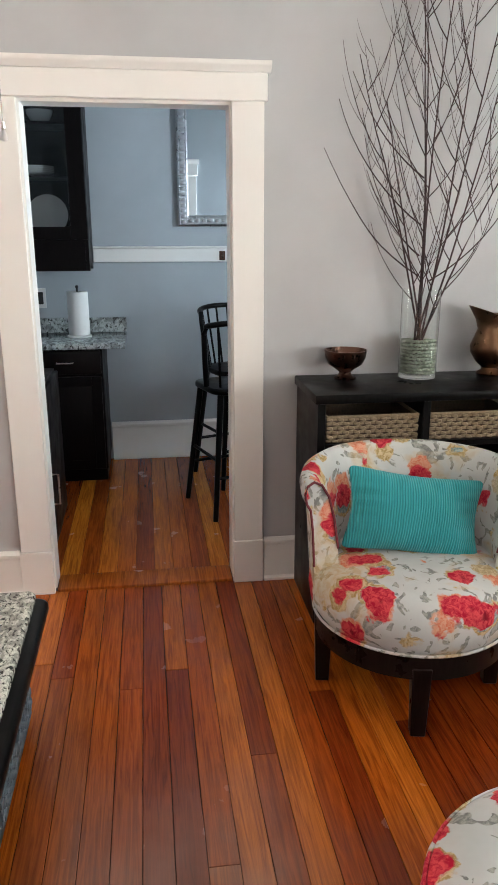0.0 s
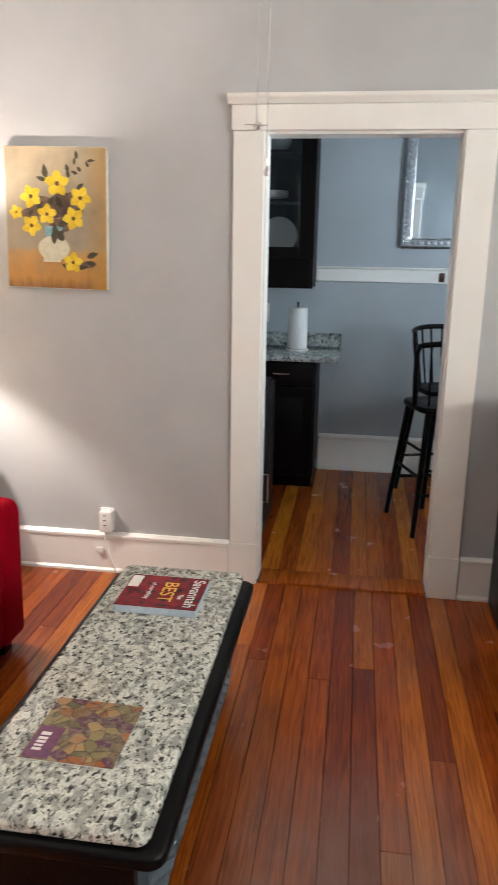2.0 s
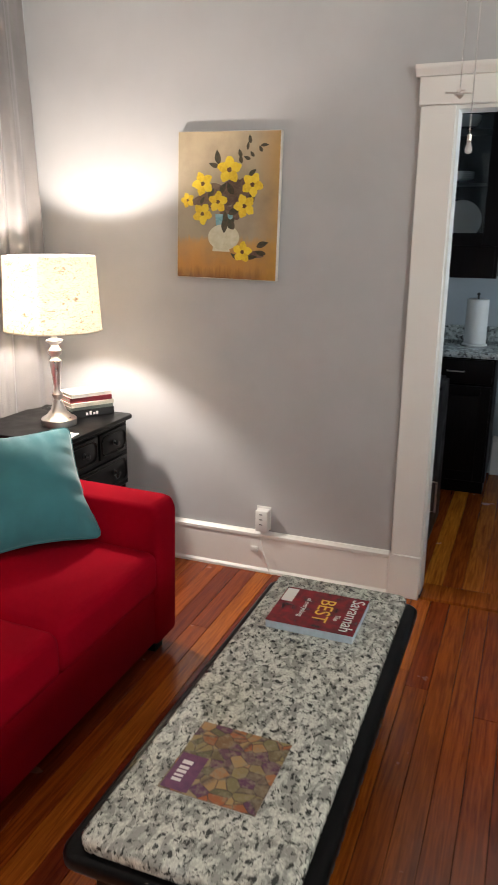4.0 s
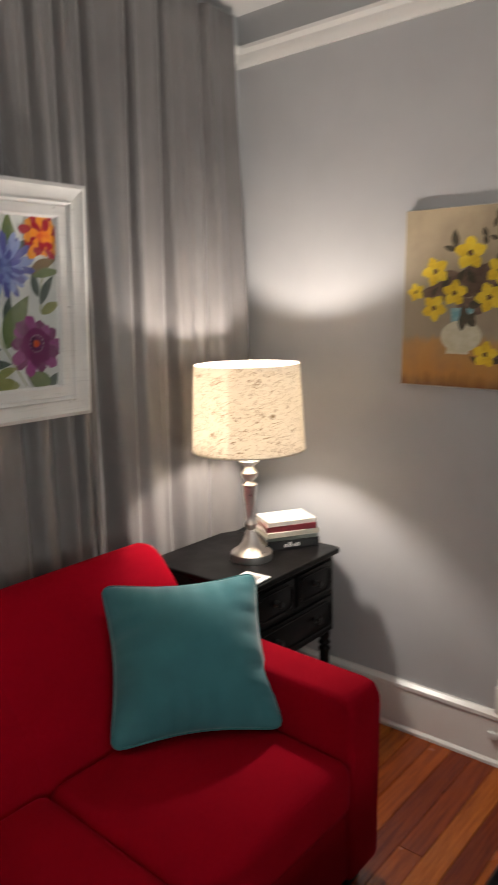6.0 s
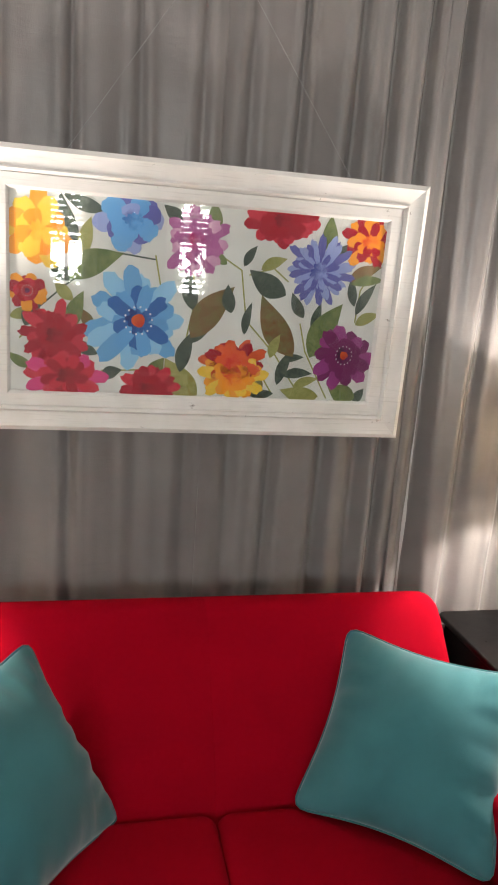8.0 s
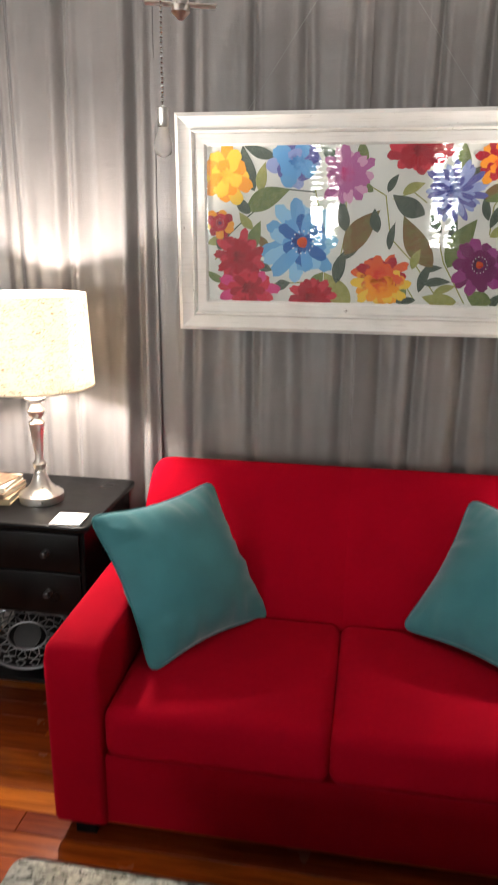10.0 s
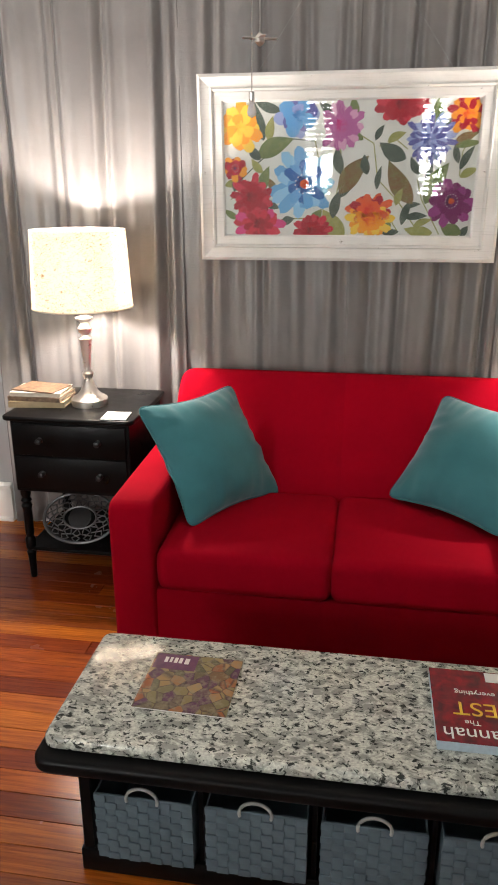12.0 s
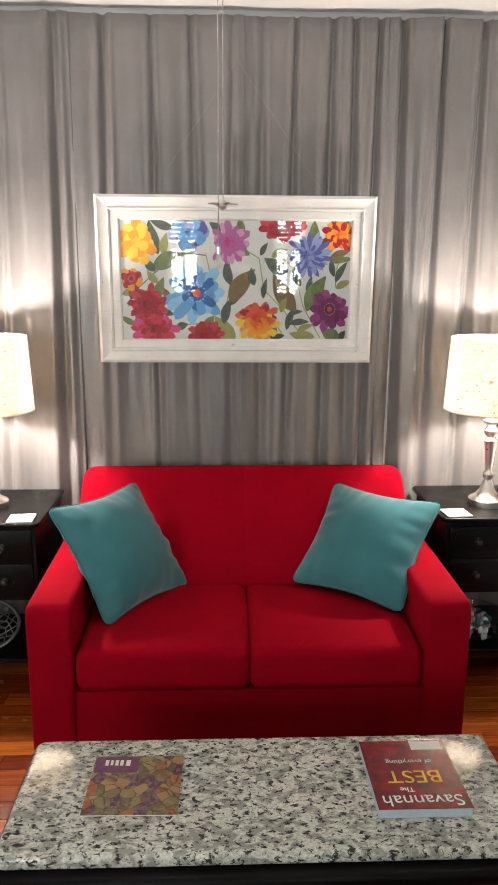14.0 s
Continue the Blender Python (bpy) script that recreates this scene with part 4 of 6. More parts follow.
# ---- pictures ----
def moulding_frame(w, h, profile, parent, material, name="frame_side"):
    """Four mitred lengths of moulding round w x h (outer), in local x and z, front towards -y. profile: (inset, height) pairs."""
    for side in range(4):
        horiz = side % 2 == 0
        s = -1 if side in (0, 3) else 1
        bm = bmesh.new()
        ends = []
        for e in (-1, 1):
            row = []
            for ins, up in profile:
                if horiz:
                    row.append(bm.verts.new((e * (w / 2 - ins), -up, s * (h / 2 - ins))))
                else:
                    row.append(bm.verts.new((s * (w / 2 - ins), -up, e * (h / 2 - ins))))
            ends.append(row)
        n = len(profile)
        for i in range(n):
            j = (i + 1) % n
            bm.faces.new((ends[0][i], ends[0][j], ends[1][j], ends[1][i]))
        bm.faces.new(ends[0])
        bm.faces.new(ends[1])
        bmesh.ops.recalc_face_normals(bm, faces=bm.faces)
        part(name, bm, material, parent)


def worn_white():
    m = Mat("distressed_white_paint", (0.72, 0.71, 0.68), 0.5)
    v = m.coords()
    n = m.noise(v, 30, 7, 0.7)
    col = m.ramp(m.noise(v, 7, 4), (0.3, (0.66, 0.65, 0.62)), (0.7, (0.78, 0.77, 0.75)))
    streak = m.noise(m.coords((3, 3, 60)), 3, 4)
    col = m.mix(m.ramp(n, (0.66, (0, 0, 0)), (0.72, (1, 1, 1))), col, (0.22, 0.20, 0.18))
    col = m.mix(m.ramp(streak, (0.55, (0, 0, 0)), (0.75, (0.35, 0.35, 0.35))), col, (0.4, 0.39, 0.37))
    m.wire("Base Color", col)
    m.bump(n, 0.25, 0.001)
    return m.m


WORN = worn_white()


def blob_shape(n, radius, lobes=0.0, squash=1.0, jitter=0.0, seed=0, points=40):
    rnd = random.Random(seed)
    k1, k2 = rnd.uniform(0, 6), rnd.uniform(0, 6)
    out = []
    for i in range(points):
        a = 2 * math.pi * i / points
        r = radius * (1 + lobes * abs(math.cos(n * a / 2)) - lobes * 0.5 + jitter * math.sin(3 * a + k1) + jitter * math.sin(5 * a + k2))
        out.append((r * math.cos(a), r * squash * math.sin(a)))
    return out


def leaf_shape(length, width, bend=0.0, points=14):
    up, down = [], []
    for i in range(points + 1):
        f = i / points
        x = (f - 0.5) * length
        c = bend * length * (f - f * f) * 4 * 0.25
        wv = width * math.sin(math.pi * f ** 0.8) * 0.5
        up.append((x, c + wv))
        down.append((x, c - wv))
    return up + down[-2:0:-1]


def decal(name, outline, cx, cz, turn, layer, material, parent):
    """A flat painted shape on a picture plane (local x and z), each layer a hair in front of the last."""
    bm = bmesh.new()
    f = bm.faces.new([bm.verts.new((x, -layer * 0.00012, y)) for x, y in outline])
    f.normal_update()
    if f.normal.y > 0:
        f.normal_flip()
    bmesh.ops.triangulate(bm, faces=[f])
    ob = part(name, bm, material, parent)
    ob.location = (cx, 0, cz)
    ob.rotation_euler[1] = -radians(turn)
    return ob


def floral_picture():
    m = pose(-2.340, 1.565, 1.704, 0, 0, 90) @ pose(0, 0, 0, 3.1)
    t = thing("framed_picture", m, "wide floral watercolour under glass in a distressed white frame", "picture")
    w, h = 1.208, 0.715
    moulding_frame(w, h, [(0, -0.012), (0, 0.016), (0.012, 0.022), (0.020, 0.017), (0.050, 0.013), (0.056, 0.018), (0.062, 0.013), (0.066, 0.004), (0.066, -0.012)], t, WORN, "outer_frame_side")
    moulding_frame(w - 0.1321, h - 0.1321, [(0, -0.010), (0, 0.010), (0.030, 0.008), (0.036, 0.001), (0.038, -0.006), (0.038, -0.010)], t, WORN, "inner_frame_side")
    part("backing", box((-w / 2 + 0.01, 0.0085, -h / 2 + 0.01), (w / 2 - 0.01, 0.012, h / 2 - 0.01)), BLACKWOOD, t)
    art = part("artwork", box((-w / 2 + 0.085, 0.0051, -h / 2 + 0.085), (w / 2 - 0.085, 0.0084, h / 2 - 0.085)), plain("watercolour_paper", (0.78, 0.77, 0.72), 0.6, 0.06, 9), t)
    glass = part("glass", box((-w / 2 + 0.09, 0.0005, -h / 2 + 0.09), (w / 2 - 0.09, 0.0022, h / 2 - 0.09)), GLASS, t)
    glass.visible_shadow = False
    y0 = 0.0050

    def at(px, py):
        """From a 900 x 454 sheet laid over the art to local x and z."""
        return (px - 450) / 900 * (w - 0.208), (227 - py) / 454 * (h - 0.208)

    K = (w - 0.208) / 900
    green = duo("leaf_green", (0.13, 0.19, 0.06), (0.24, 0.28, 0.10), 60)
    dark = duo("leaf_dark", (0.05, 0.075, 0.06), (0.12, 0.15, 0.11), 70)
    olive = duo("leaf_olive", (0.30, 0.31, 0.08), (0.42, 0.40, 0.14), 60)
    brown = duo("leaf_brown", (0.24, 0.10, 0.035), (0.22, 0.20, 0.07), 40)
    holder = [0]

    def leaf(px, py, ln, wd, turn, mat, bend=0.2):
        holder[0] += 1
        x, z = at(px, py)
        ob = decal("painted_leaf", leaf_shape(ln * K * 1.18, wd * K * 1.12, bend), x, z, turn, 10 + holder[0] % 9, mat, t)
        ob.location.y = y0

    def stem(points):
        pts = [at(*p) for p in points]
        line = []
        for i in range(len(pts) - 1):
            for k in range(6):
                f = k / 6
                a, b = Vector(pts[i]), Vector(pts[i + 1])
                line.append(a.lerp(b, f))
        line.append(Vector(pts[-1]))
        left, right = [], []
        for i, p in enumerate(line):
            d = (line[min(i + 1, len(line) - 1)] - line[max(i - 1, 0)]).normalized()
            nrm = Vector((-d.y, d.x)) * 0.0021
            left.append(tuple(p + nrm))
            right.append(tuple(p - nrm))
        ob = decal("painted_stem", left + right[::-1], 0, 0, 0, 6, olive if len(points) % 2 else dark, t)
        ob.location.y = y0

    def flower(px, py, r, n, outer, inner, eye=None, squash=1.0, seed=0, turn=0.0):
        x, z = at(px, py)
        rr = r * K
        rnd = random.Random(seed * 31 + 7)
        for ring, (count, reach) in enumerate(((n + 5, 1.0), (n + 1, 0.66))):
            for k in range(count):
                a = 360 / count * (k + 0.5 * ring) + turn + rnd.uniform(-7, 7)
                ln = rr * reach * rnd.uniform(0.74, 1.14) * math.hypot(math.cos(radians(a)), math.sin(radians(a)) * squash)
                wide = rr * reach * math.tan(math.pi / count) * (0.98 if ring == 0 else 0.9)
                up, down = [], []
                for i in range(11):
                    f = i / 10
                    hw = wide * (0.12 + 0.88 * math.sin(math.pi * min(1, f * 0.88) ** 1.25) ** 0.8) * (1 if i < 10 else 0.35)
                    up.append((ln * f, hw * rnd.uniform(0.86, 1.08)))
                    down.append((ln * (f if i < 10 else rnd.uniform(0.9, 1.0)), -hw * rnd.uniform(0.86, 1.08)))
                mat = outer[k % len(outer)] if ring == 0 or inner is None else (inner if k % 2 else outer[(k + 1) % len(outer)])
                ob = decal("painted_petal", up + down[::-1], x, z, a, 20 + ring * 4 + k % 3, mat, t)
                ob.location.y = y0
        ob = decal("painted_flower_heart", blob_shape(9, rr * 0.22, 0.35, squash, 0.10, seed, 50), x, z, 10, 29, inner, t)
        ob.location.y = y0
        if eye is not None:
            for i in range(14):
                a = 2 * math.pi * i / 14 + seed
                d = decal("painted_dot", blob_shape(4, rr * 0.022, 0, 1, 0, i, 8), x + rr * 0.27 * math.cos(a), z + rr * 0.27 * math.sin(a) * squash, 0, 32, paper, t)
                d.location.y = y0
            ob = decal("painted_flower_eye", blob_shape(5, rr * 0.13, 0.15, 1, 0.06, seed + 5, 20), x, z, 0, 31, eye, t)
            ob.location.y = y0

    paper = plain("white_gouache", (0.75, 0.75, 0.74))
    C = lambda name, a, b, s=28: duo(name, a, b, s, 0.5, 7.0)
    sky_b = [C("sky_blue", (0.08, 0.30, 0.60), (0.32, 0.60, 0.80)), C("mid_blue", (0.06, 0.22, 0.52), (0.16, 0.42, 0.70))]
    deep = C("deep_blue", (0.015, 0.05, 0.22), (0.04, 0.16, 0.45))
    peri = [C("periwinkle", (0.07, 0.09, 0.36), (0.34, 0.40, 0.66)), C("pale_lilac", (0.34, 0.37, 0.62), (0.14, 0.14, 0.42))]
    pink = [C("orchid", (0.46, 0.05, 0.24), (0.70, 0.36, 0.54)), C("rose", (0.58, 0.04, 0.22), (0.50, 0.14, 0.36))]
    crim = [C("crimson", (0.30, 0.004, 0.012), (0.62, 0.03, 0.06)), C("scarlet", (0.60, 0.02, 0.02), (0.42, 0.0, 0.02))]
    mag = [C("magenta", (0.42, 0.005, 0.06), (0.70, 0.06, 0.24)), crim[0]]
    fire = [C("fire", (0.72, 0.08, 0.01), (0.85, 0.35, 0.02)), C("amber", (0.85, 0.40, 0.02), (0.85, 0.58, 0.06)), crim[1], C("vermilion", (0.66, 0.03, 0.02), (0.74, 0.12, 0.03))]
    plum = [C("plum", (0.10, 0.008, 0.05), (0.36, 0.05, 0.24)), C("dark_plum", (0.06, 0.01, 0.04), (0.22, 0.02, 0.13))]
    wine = C("wine_red", (0.20, 0.0, 0.012), (0.42, 0.01, 0.03))
    eye_o = C("orange_eye", (0.75, 0.14, 0.01), (0.60, 0.05, 0.01))
    for pts in (((60, 260), (120, 205), (230, 120), (330, 130)), ((470, 100), (540, 140), (560, 260), (640, 340), (720, 450)), ((700, 260), (720, 330), (790, 450)), ((330, 120), (345, 190), (330, 240)),
                ((20, 330), (60, 290), (150, 250)), ((560, 150), (620, 130), (660, 160)), ((210, 400), (300, 395), (380, 420)), ((845, 250), (850, 170), (880, 110)), ((640, 440), (600, 380), (560, 330)), ((420, 130), (430, 220), (410, 330))):
        stem(pts)
    for px, py, ln, wd, tn, mt in ((128, 62, 115, 46, 105, dark), (172, 88, 75, 30, 80, olive), (160, 12, 90, 30, 160, dark), (188, 152, 125, 56, 24, green), (110, 165, 60, 30, 130, dark),
                                   (475, 245, 140, 62, 52, brown), (642, 270, 150, 62, 122, brown), (770, 275, 135, 60, 62, green), (608, 165, 95, 50, 150, dark), (420, 195, 85, 34, 100, dark),
                                   (405, 412, 110, 60, 130, olive), (150, 260, 85, 36, 72, green), (715, 438, 90, 40, 172, olive), (415, 345, 90, 34, 75, dark), (670, 372, 85, 26, 70, dark),
                                   (858, 128, 80, 30, 25, brown), (870, 148, 80, 22, 8, green), (868, 190, 80, 24, 60, dark), (832, 172, 65, 22, 100, dark), (705, 390, 70, 24, 5, dark),
                                   (605, 440, 70, 22, 178, dark), (830, 432, 70, 46, 160, green), (120, 212, 55, 26, 130, olive), (745, 245, 70, 24, 82, dark), (690, 215, 60, 26, 120, dark),
                                   (640, 320, 55, 24, 70, olive), (470, 20, 60, 30, 100, green), (760, 40, 80, 36, 95, green), (790, 85, 50, 30, 60, dark), (370, 20, 50, 28, 150, dark),
                                   (620, 120, 60, 26, 25, olive), (50, 270, 60, 34, 60, dark), (345, 390, 55, 34, 60, green), (165, 340, 70, 26, 150, dark), (515, 210, 60, 30, 100, dark), (175, 275, 40, 24, 120, brown),
                                   (30, 275, 55, 24, 10, olive), (878, 240, 60, 26, 25, olive), (565, 255, 70, 20, 80, dark), (450, 300, 60, 22, 40, dark), (690, 350, 50, 18, 10, dark), (480, 110, 50, 22, 140, green),
                                   (20, 380, 60, 22, 150, green), (600, 410, 55, 30, 110, green), (235, 405, 45, 28, 20, dark), (880, 440, 40, 24, 60, dark), (730, 410, 60, 22, 20, olive), (560, 105, 50, 20, 60, dark)):
        leaf(px, py, ln, wd, tn, mt)
    flower(295, 275, 122, 12, sky_b, deep, eye_o, 1.0, 1)
    flower(275, 45, 92, 7, peri + [sky_b[1]], sky_b[1], None, 0.75, 2)
    flower(425, 80, 84, 13, pink, pink[1], None, 1.0, 3)
    flower(632, 16, 92, 12, crim, wine, None, 0.75, 4)
    flower(735, 130, 90, 22, peri, peri[0], None, 0.95, 5, 20)
    flower(860, 50, 72, 11, [fire[0], crim[1]], fire[0], None, 1.0, 6)
    flower(62, 84, 84, 7, [fire[1], fire[0]], fire[1], None, 1.05, 7)
    flower(38, 220, 46, 6, [fire[0], crim[1]], crim[0], plum[1], 1.0, 8)
    flower(100, 320, 84, 14, crim, wine, None, 0.95, 9)
    flower(130, 415, 98, 13, mag, wine, None, 0.8, 10)
    flower(325, 440, 78, 13, crim, wine, None, 0.75, 11)
    flower(538, 402, 84, 12, [fire[1], fire[0]], fire[0], None, 0.62, 15)
    flower(535, 366, 84, 13, [crim[1], fire[3]], fire[3], None, 0.62, 12)
    flower(825, 335, 80, 9, plum, plum[1], eye_o, 1.1, 13)
    wire = plain("steel_wire", (0.25, 0.25, 0.25), 0.5)
    part("hanging_wire", tube([(0.39, 0.006, h / 2 - 0.01), (0.01, 0.07, h / 2 + 0.53)], 0.0008, 6), wire, t)
    part("hanging_wire", tube([(-0.37, 0.006, h / 2 - 0.01), (-0.005, 0.07, h / 2 + 0.53)], 0.0008, 6), wire, t)
    return t


floral_picture()


def canvas_paint():
    """An old still-life ground: warm tan wall over a golden table top, brushed."""
    m = Mat("oil_painted_ground", (0.4, 0.3, 0.15), 0.5)
    v = m.coords()
    sep = m.node("SeparateXYZ", Vector=v)
    brush = m.noise(m.coords((9, 1, 2)), 4, 5, 0.6, 0.8)
    add = m.node("Math")
    add.operation = "MULTIPLY_ADD"
    m.t.links.new(brush, add.inputs[0])
    add.inputs[1].default_value = 0.10
    m.t.links.new(sep.outputs[2], add.inputs[2])
    rng = m.node("MapRange", Value=add.outputs[0])
    rng.inputs[1].default_value, rng.inputs[2].default_value = -0.255, 0.355
    col = m.ramp(rng.outputs[0], (0.0, (0.22, 0.09, 0.02)), (0.08, (0.46, 0.22, 0.05)), (0.25, (0.50, 0.27, 0.08)), (0.30, (0.34, 0.28, 0.20)), (0.55, (0.34, 0.28, 0.20)), (1.0, (0.46, 0.37, 0.24)))
    side = m.ramp(m.node("MapRange", Value=sep.outputs[0]).outputs[0], (0.12, (0, 0, 0)), (0.235, (0.75, 0.75, 0.75)))
    col = m.mix(side, col, (0.45, 0.24, 0.04))
    col = m.mix(m.ramp(m.noise(v, 9, 5), (0.45, (0, 0, 0)), (0.75, (0.4, 0.4, 0.4))), col, (0.17, 0.13, 0.10))
    m.wire("Base Color", col)
    m.bump(m.noise(v, 180, 3), 0.4, 0.001)
    return m.m


def flower_painting():
    w, h = 0.47, 0.607
    t = thing("canvas_painting", pose(-1.443, 3.064, 1.687, -1.0, 1.0, 0), "unframed canvas painting of yellow flowers in a white vase", "painting")
    part("canvas", box((-w / 2, 0, -h / 2), (w / 2, 0.028, h / 2), 0.003, 2), plain("raw_canvas", (0.66, 0.63, 0.56), 0.8), t)
    ground = part("painted_face", box((-w / 2 + 0.003, -0.0008, -h / 2 + 0.003), (w / 2 - 0.003, -0.0001, h / 2 - 0.003)), canvas_paint(), t)
    yel = [duo("petal_yellow", (0.75, 0.52, 0.015), (0.80, 0.62, 0.05), 60), duo("petal_gold", (0.62, 0.40, 0.01), (0.78, 0.56, 0.03), 60)]
    heart = plain("brown_heart", (0.13, 0.06, 0.02))
    leafm = duo("oil_leaf", (0.03, 0.035, 0.018), (0.09, 0.06, 0.035), 50)
    dusk = duo("oil_dusk", (0.11, 0.06, 0.045), (0.20, 0.13, 0.09), 40)
    creamy = duo("oil_cream", (0.55, 0.52, 0.36), (0.66, 0.63, 0.50), 40)
    blue = duo("oil_blue", (0.10, 0.30, 0.38), (0.30, 0.48, 0.52), 50)

    def at(px, py):
        return ((px - 70) / 565 - 0.5) * w, (0.5 - (py - 160) / 825) * h

    K = w / 565
    k = 0

    def put(name, outline, px, py, turn, layer, mat):
        ob = decal(name, outline, *at(px, py), turn, layer, mat, t)
        ob.location.y = -0.001

    for px, py, r, sq in ((330, 500, 105, 0.55), (430, 480, 90, 0.6), (240, 540, 80, 0.5), (380, 600, 60, 0.6), (500, 840, 70, 0.25)):
        put("painted_shadow", blob_shape(6, r * K, 0.3, sq, 0.12, px, 44), px, py, 10, 1, dusk)
    for px, py, ln, wd, tn in ((298, 300, 75, 34, 100), (275, 342, 60, 24, 165), (420, 280, 42, 22, 110), (425, 312, 44, 22, 100), (458, 305, 40, 18, 160), (485, 285, 34, 18, 130), (472, 205, 44, 20, 100), (462, 240, 44, 16, 80),
                               (530, 258, 34, 18, 120), (550, 240, 46, 16, 5), (490, 385, 50, 24, 40), (265, 500, 60, 30, 60), (370, 470, 70, 34, 120), (490, 520, 70, 36, 80), (350, 640, 90, 34, 100), (380, 665, 70, 32, 60),
                               (555, 780, 70, 30, 20), (545, 825, 60, 26, 170), (395, 600, 70, 34, 20), (250, 470, 50, 26, 100), (405, 850, 60, 22, 150), (500, 855, 60, 22, 10), (330, 470, 60, 30, 60), (215, 540, 44, 20, 60)):
        put("painted_leaf", leaf_shape(ln * K, wd * K, 0.15), px, py, tn, 3, leafm)
    put("painted_vase_neck", [(-42 * K, -30 * K), (42 * K, -30 * K), (50 * K, 40 * K), (-50 * K, 40 * K)], 338, 660, 0, 2, blue)
    put("painted_vase", blob_shape(2, 88 * K, 0.0, 0.74, 0.0, 1, 40), 338, 745, 0, 4, creamy)
    put("painted_vase_foot", [(-50 * K, -10 * K), (50 * K, -10 * K), (46 * K, 12 * K), (-46 * K, 12 * K)], 325, 815, 0, 3, creamy)
    put("painted_leaf", leaf_shape(100 * K, 36 * K, 0.2), 348, 665, 80, 5, leafm)
    put("painted_leaf", leaf_shape(64 * K, 40 * K, 0.2), 378, 668, 120, 5, leafm)
    for px, py, r, sd in ((362, 370, 70, 0), (215, 447, 62, 1), (490, 450, 62, 2), (303, 547, 56, 3), (450, 568, 62, 4), (215, 615, 58, 5), (445, 825, 56, 6), (130, 540, 40, 7)):
        for i in range(5):
            a = 90 + 72 * i + sd * 23
            x, z = at(px, py)
            ob = decal("painted_petal", blob_shape(4, r * 0.40 * K, 0.12, 0.85, 0.05, sd * 7 + i, 24), x + math.cos(radians(a)) * r * 0.55 * K, z + math.sin(radians(a)) * r * 0.55 * K, a, 7 + i % 2, yel[(i + sd) % 2], t)
            ob.location.y = -0.001
        put("painted_flower_heart", blob_shape(5, r * 0.17 * K, 0.3, 1, 0.1, sd, 18), px, py, 0, 10, heart)
    return t


flower_painting()


# ---- bookshelf and what stands on it ----
def bookshelf():
    """A low black open shelf against the wall, cubbies with baskets on the upper row."""
    x0, x1, y0, y1, h = 0.572, 1.85, 2.66, 3.066, 0.966
    t = thing("bookshelf", pose(x0, y0, 0), "low black wooden open shelf against the grey wall", "bookshelf")
    w, d = x1 - x0, y1 - y0
    part("top", box((-0.012, -0.012, h - 0.036), (w + 0.012, d, h), 0.004, 2), BLACKWOOD, t)
    for x in (0.0, 0.42, 0.84, w - 0.03):
        part("upright", box((x, 0, 0.0), (x + 0.03, d, h - 0.0365), 0.002, 1), BLACKWOOD, t)
    for k, x in enumerate((0.0305, 0.4505, 0.8705)):
        x2 = (0.4195, 0.8395, w - 0.0305)[k]
        for z in (0.05, 0.40, 0.742):
            part("shelf_board", box((x, 0.004, z), (x2, d - 0.01, z + 0.022), 0.002, 1), BLACKWOOD, t)
    part("back", box((0.031, d - 0.009, 0.05), (w - 0.031, d, h - 0.046)), BLACKWOOD, t)
    return t


bookshelf()
WICKER = plain("pale_wicker", (0.25, 0.185, 0.115), 0.75, 0.3, 120)
WICKER_DARK = plain("brown_wicker", (0.08, 0.05, 0.03), 0.75, 0.3, 120)


def wicker_basket(m):
    """A shallow rectangular basket of plaited strands over stakes, front towards local -y."""
    t = thing("wicker_basket", m, "shallow woven wicker basket in a shelf cubby", "basket", "baskets on the shelf")
    w, d, h = 0.368, 0.30, 0.104
    part("lining", joined(box((-w / 2, 0, 0), (w / 2, d, 0.006)), box((-w / 2, 0.002, 0.006), (w / 2, 0.006, h - 0.004)), box((-w / 2, d - 0.004, 0.006), (w / 2, d, h - 0.004)),
                          box((-w / 2, 0.006, 0.006), (-w / 2 + 0.004, d - 0.004, h - 0.004)), box((w / 2 - 0.004, 0.006, 0.006), (w / 2, d - 0.004, h - 0.004))), WICKER_DARK, t)
    n, rows = 17, 6
    for r in range(rows):
        for k in range(n):
            o = new("strand", STRAND)
            o.parent = t
            o.location = (-w / 2 + (k + 0.5) * w / n, -0.004 if (k + r) % 2 else 0.001, (r + 0.5) * h / rows)
            o.rotation_euler[1] = radians(14 if (k + r) % 2 else -11)
    rim = [tube([(-w / 2, 0, h), (w / 2, 0, h), ], 0.007, 8), tube([(-w / 2, d, h), (w / 2, d, h)], 0.007, 8), tube([(-w / 2, 0, h), (-w / 2, d, h)], 0.007, 8), tube([(w / 2, 0, h), (w / 2, d, h)], 0.007, 8)]
    part("rim", joined(*rim), WICKER, t)
    return t


STRAND = mesh_of("strand", box((-0.0138, -0.0035, -0.0069), (0.0138, 0.0035, 0.0069), 0.003, 1))
STRAND.materials.append(WICKER)
for x in (0.798, 1.218, 1.64):
    wicker_basket(pose(x, 2.69, 0.7645))

bowl = tagged(part("bowl", lathe([(0.045, 0), (0.047, 0.006), (0.030, 0.016), (0.024, 0.028), (0.040, 0.042), (0.070, 0.062), (0.085, 0.092), (0.089, 0.122), (0.085, 0.122), (0.080, 0.094), (0.064, 0.068), (0.001, 0.052)], 40), BRONZE),
              "dark bronze footed bowl on the black shelf", "bowl")
bowl.location = (0.755, 2.965, 0.9665)


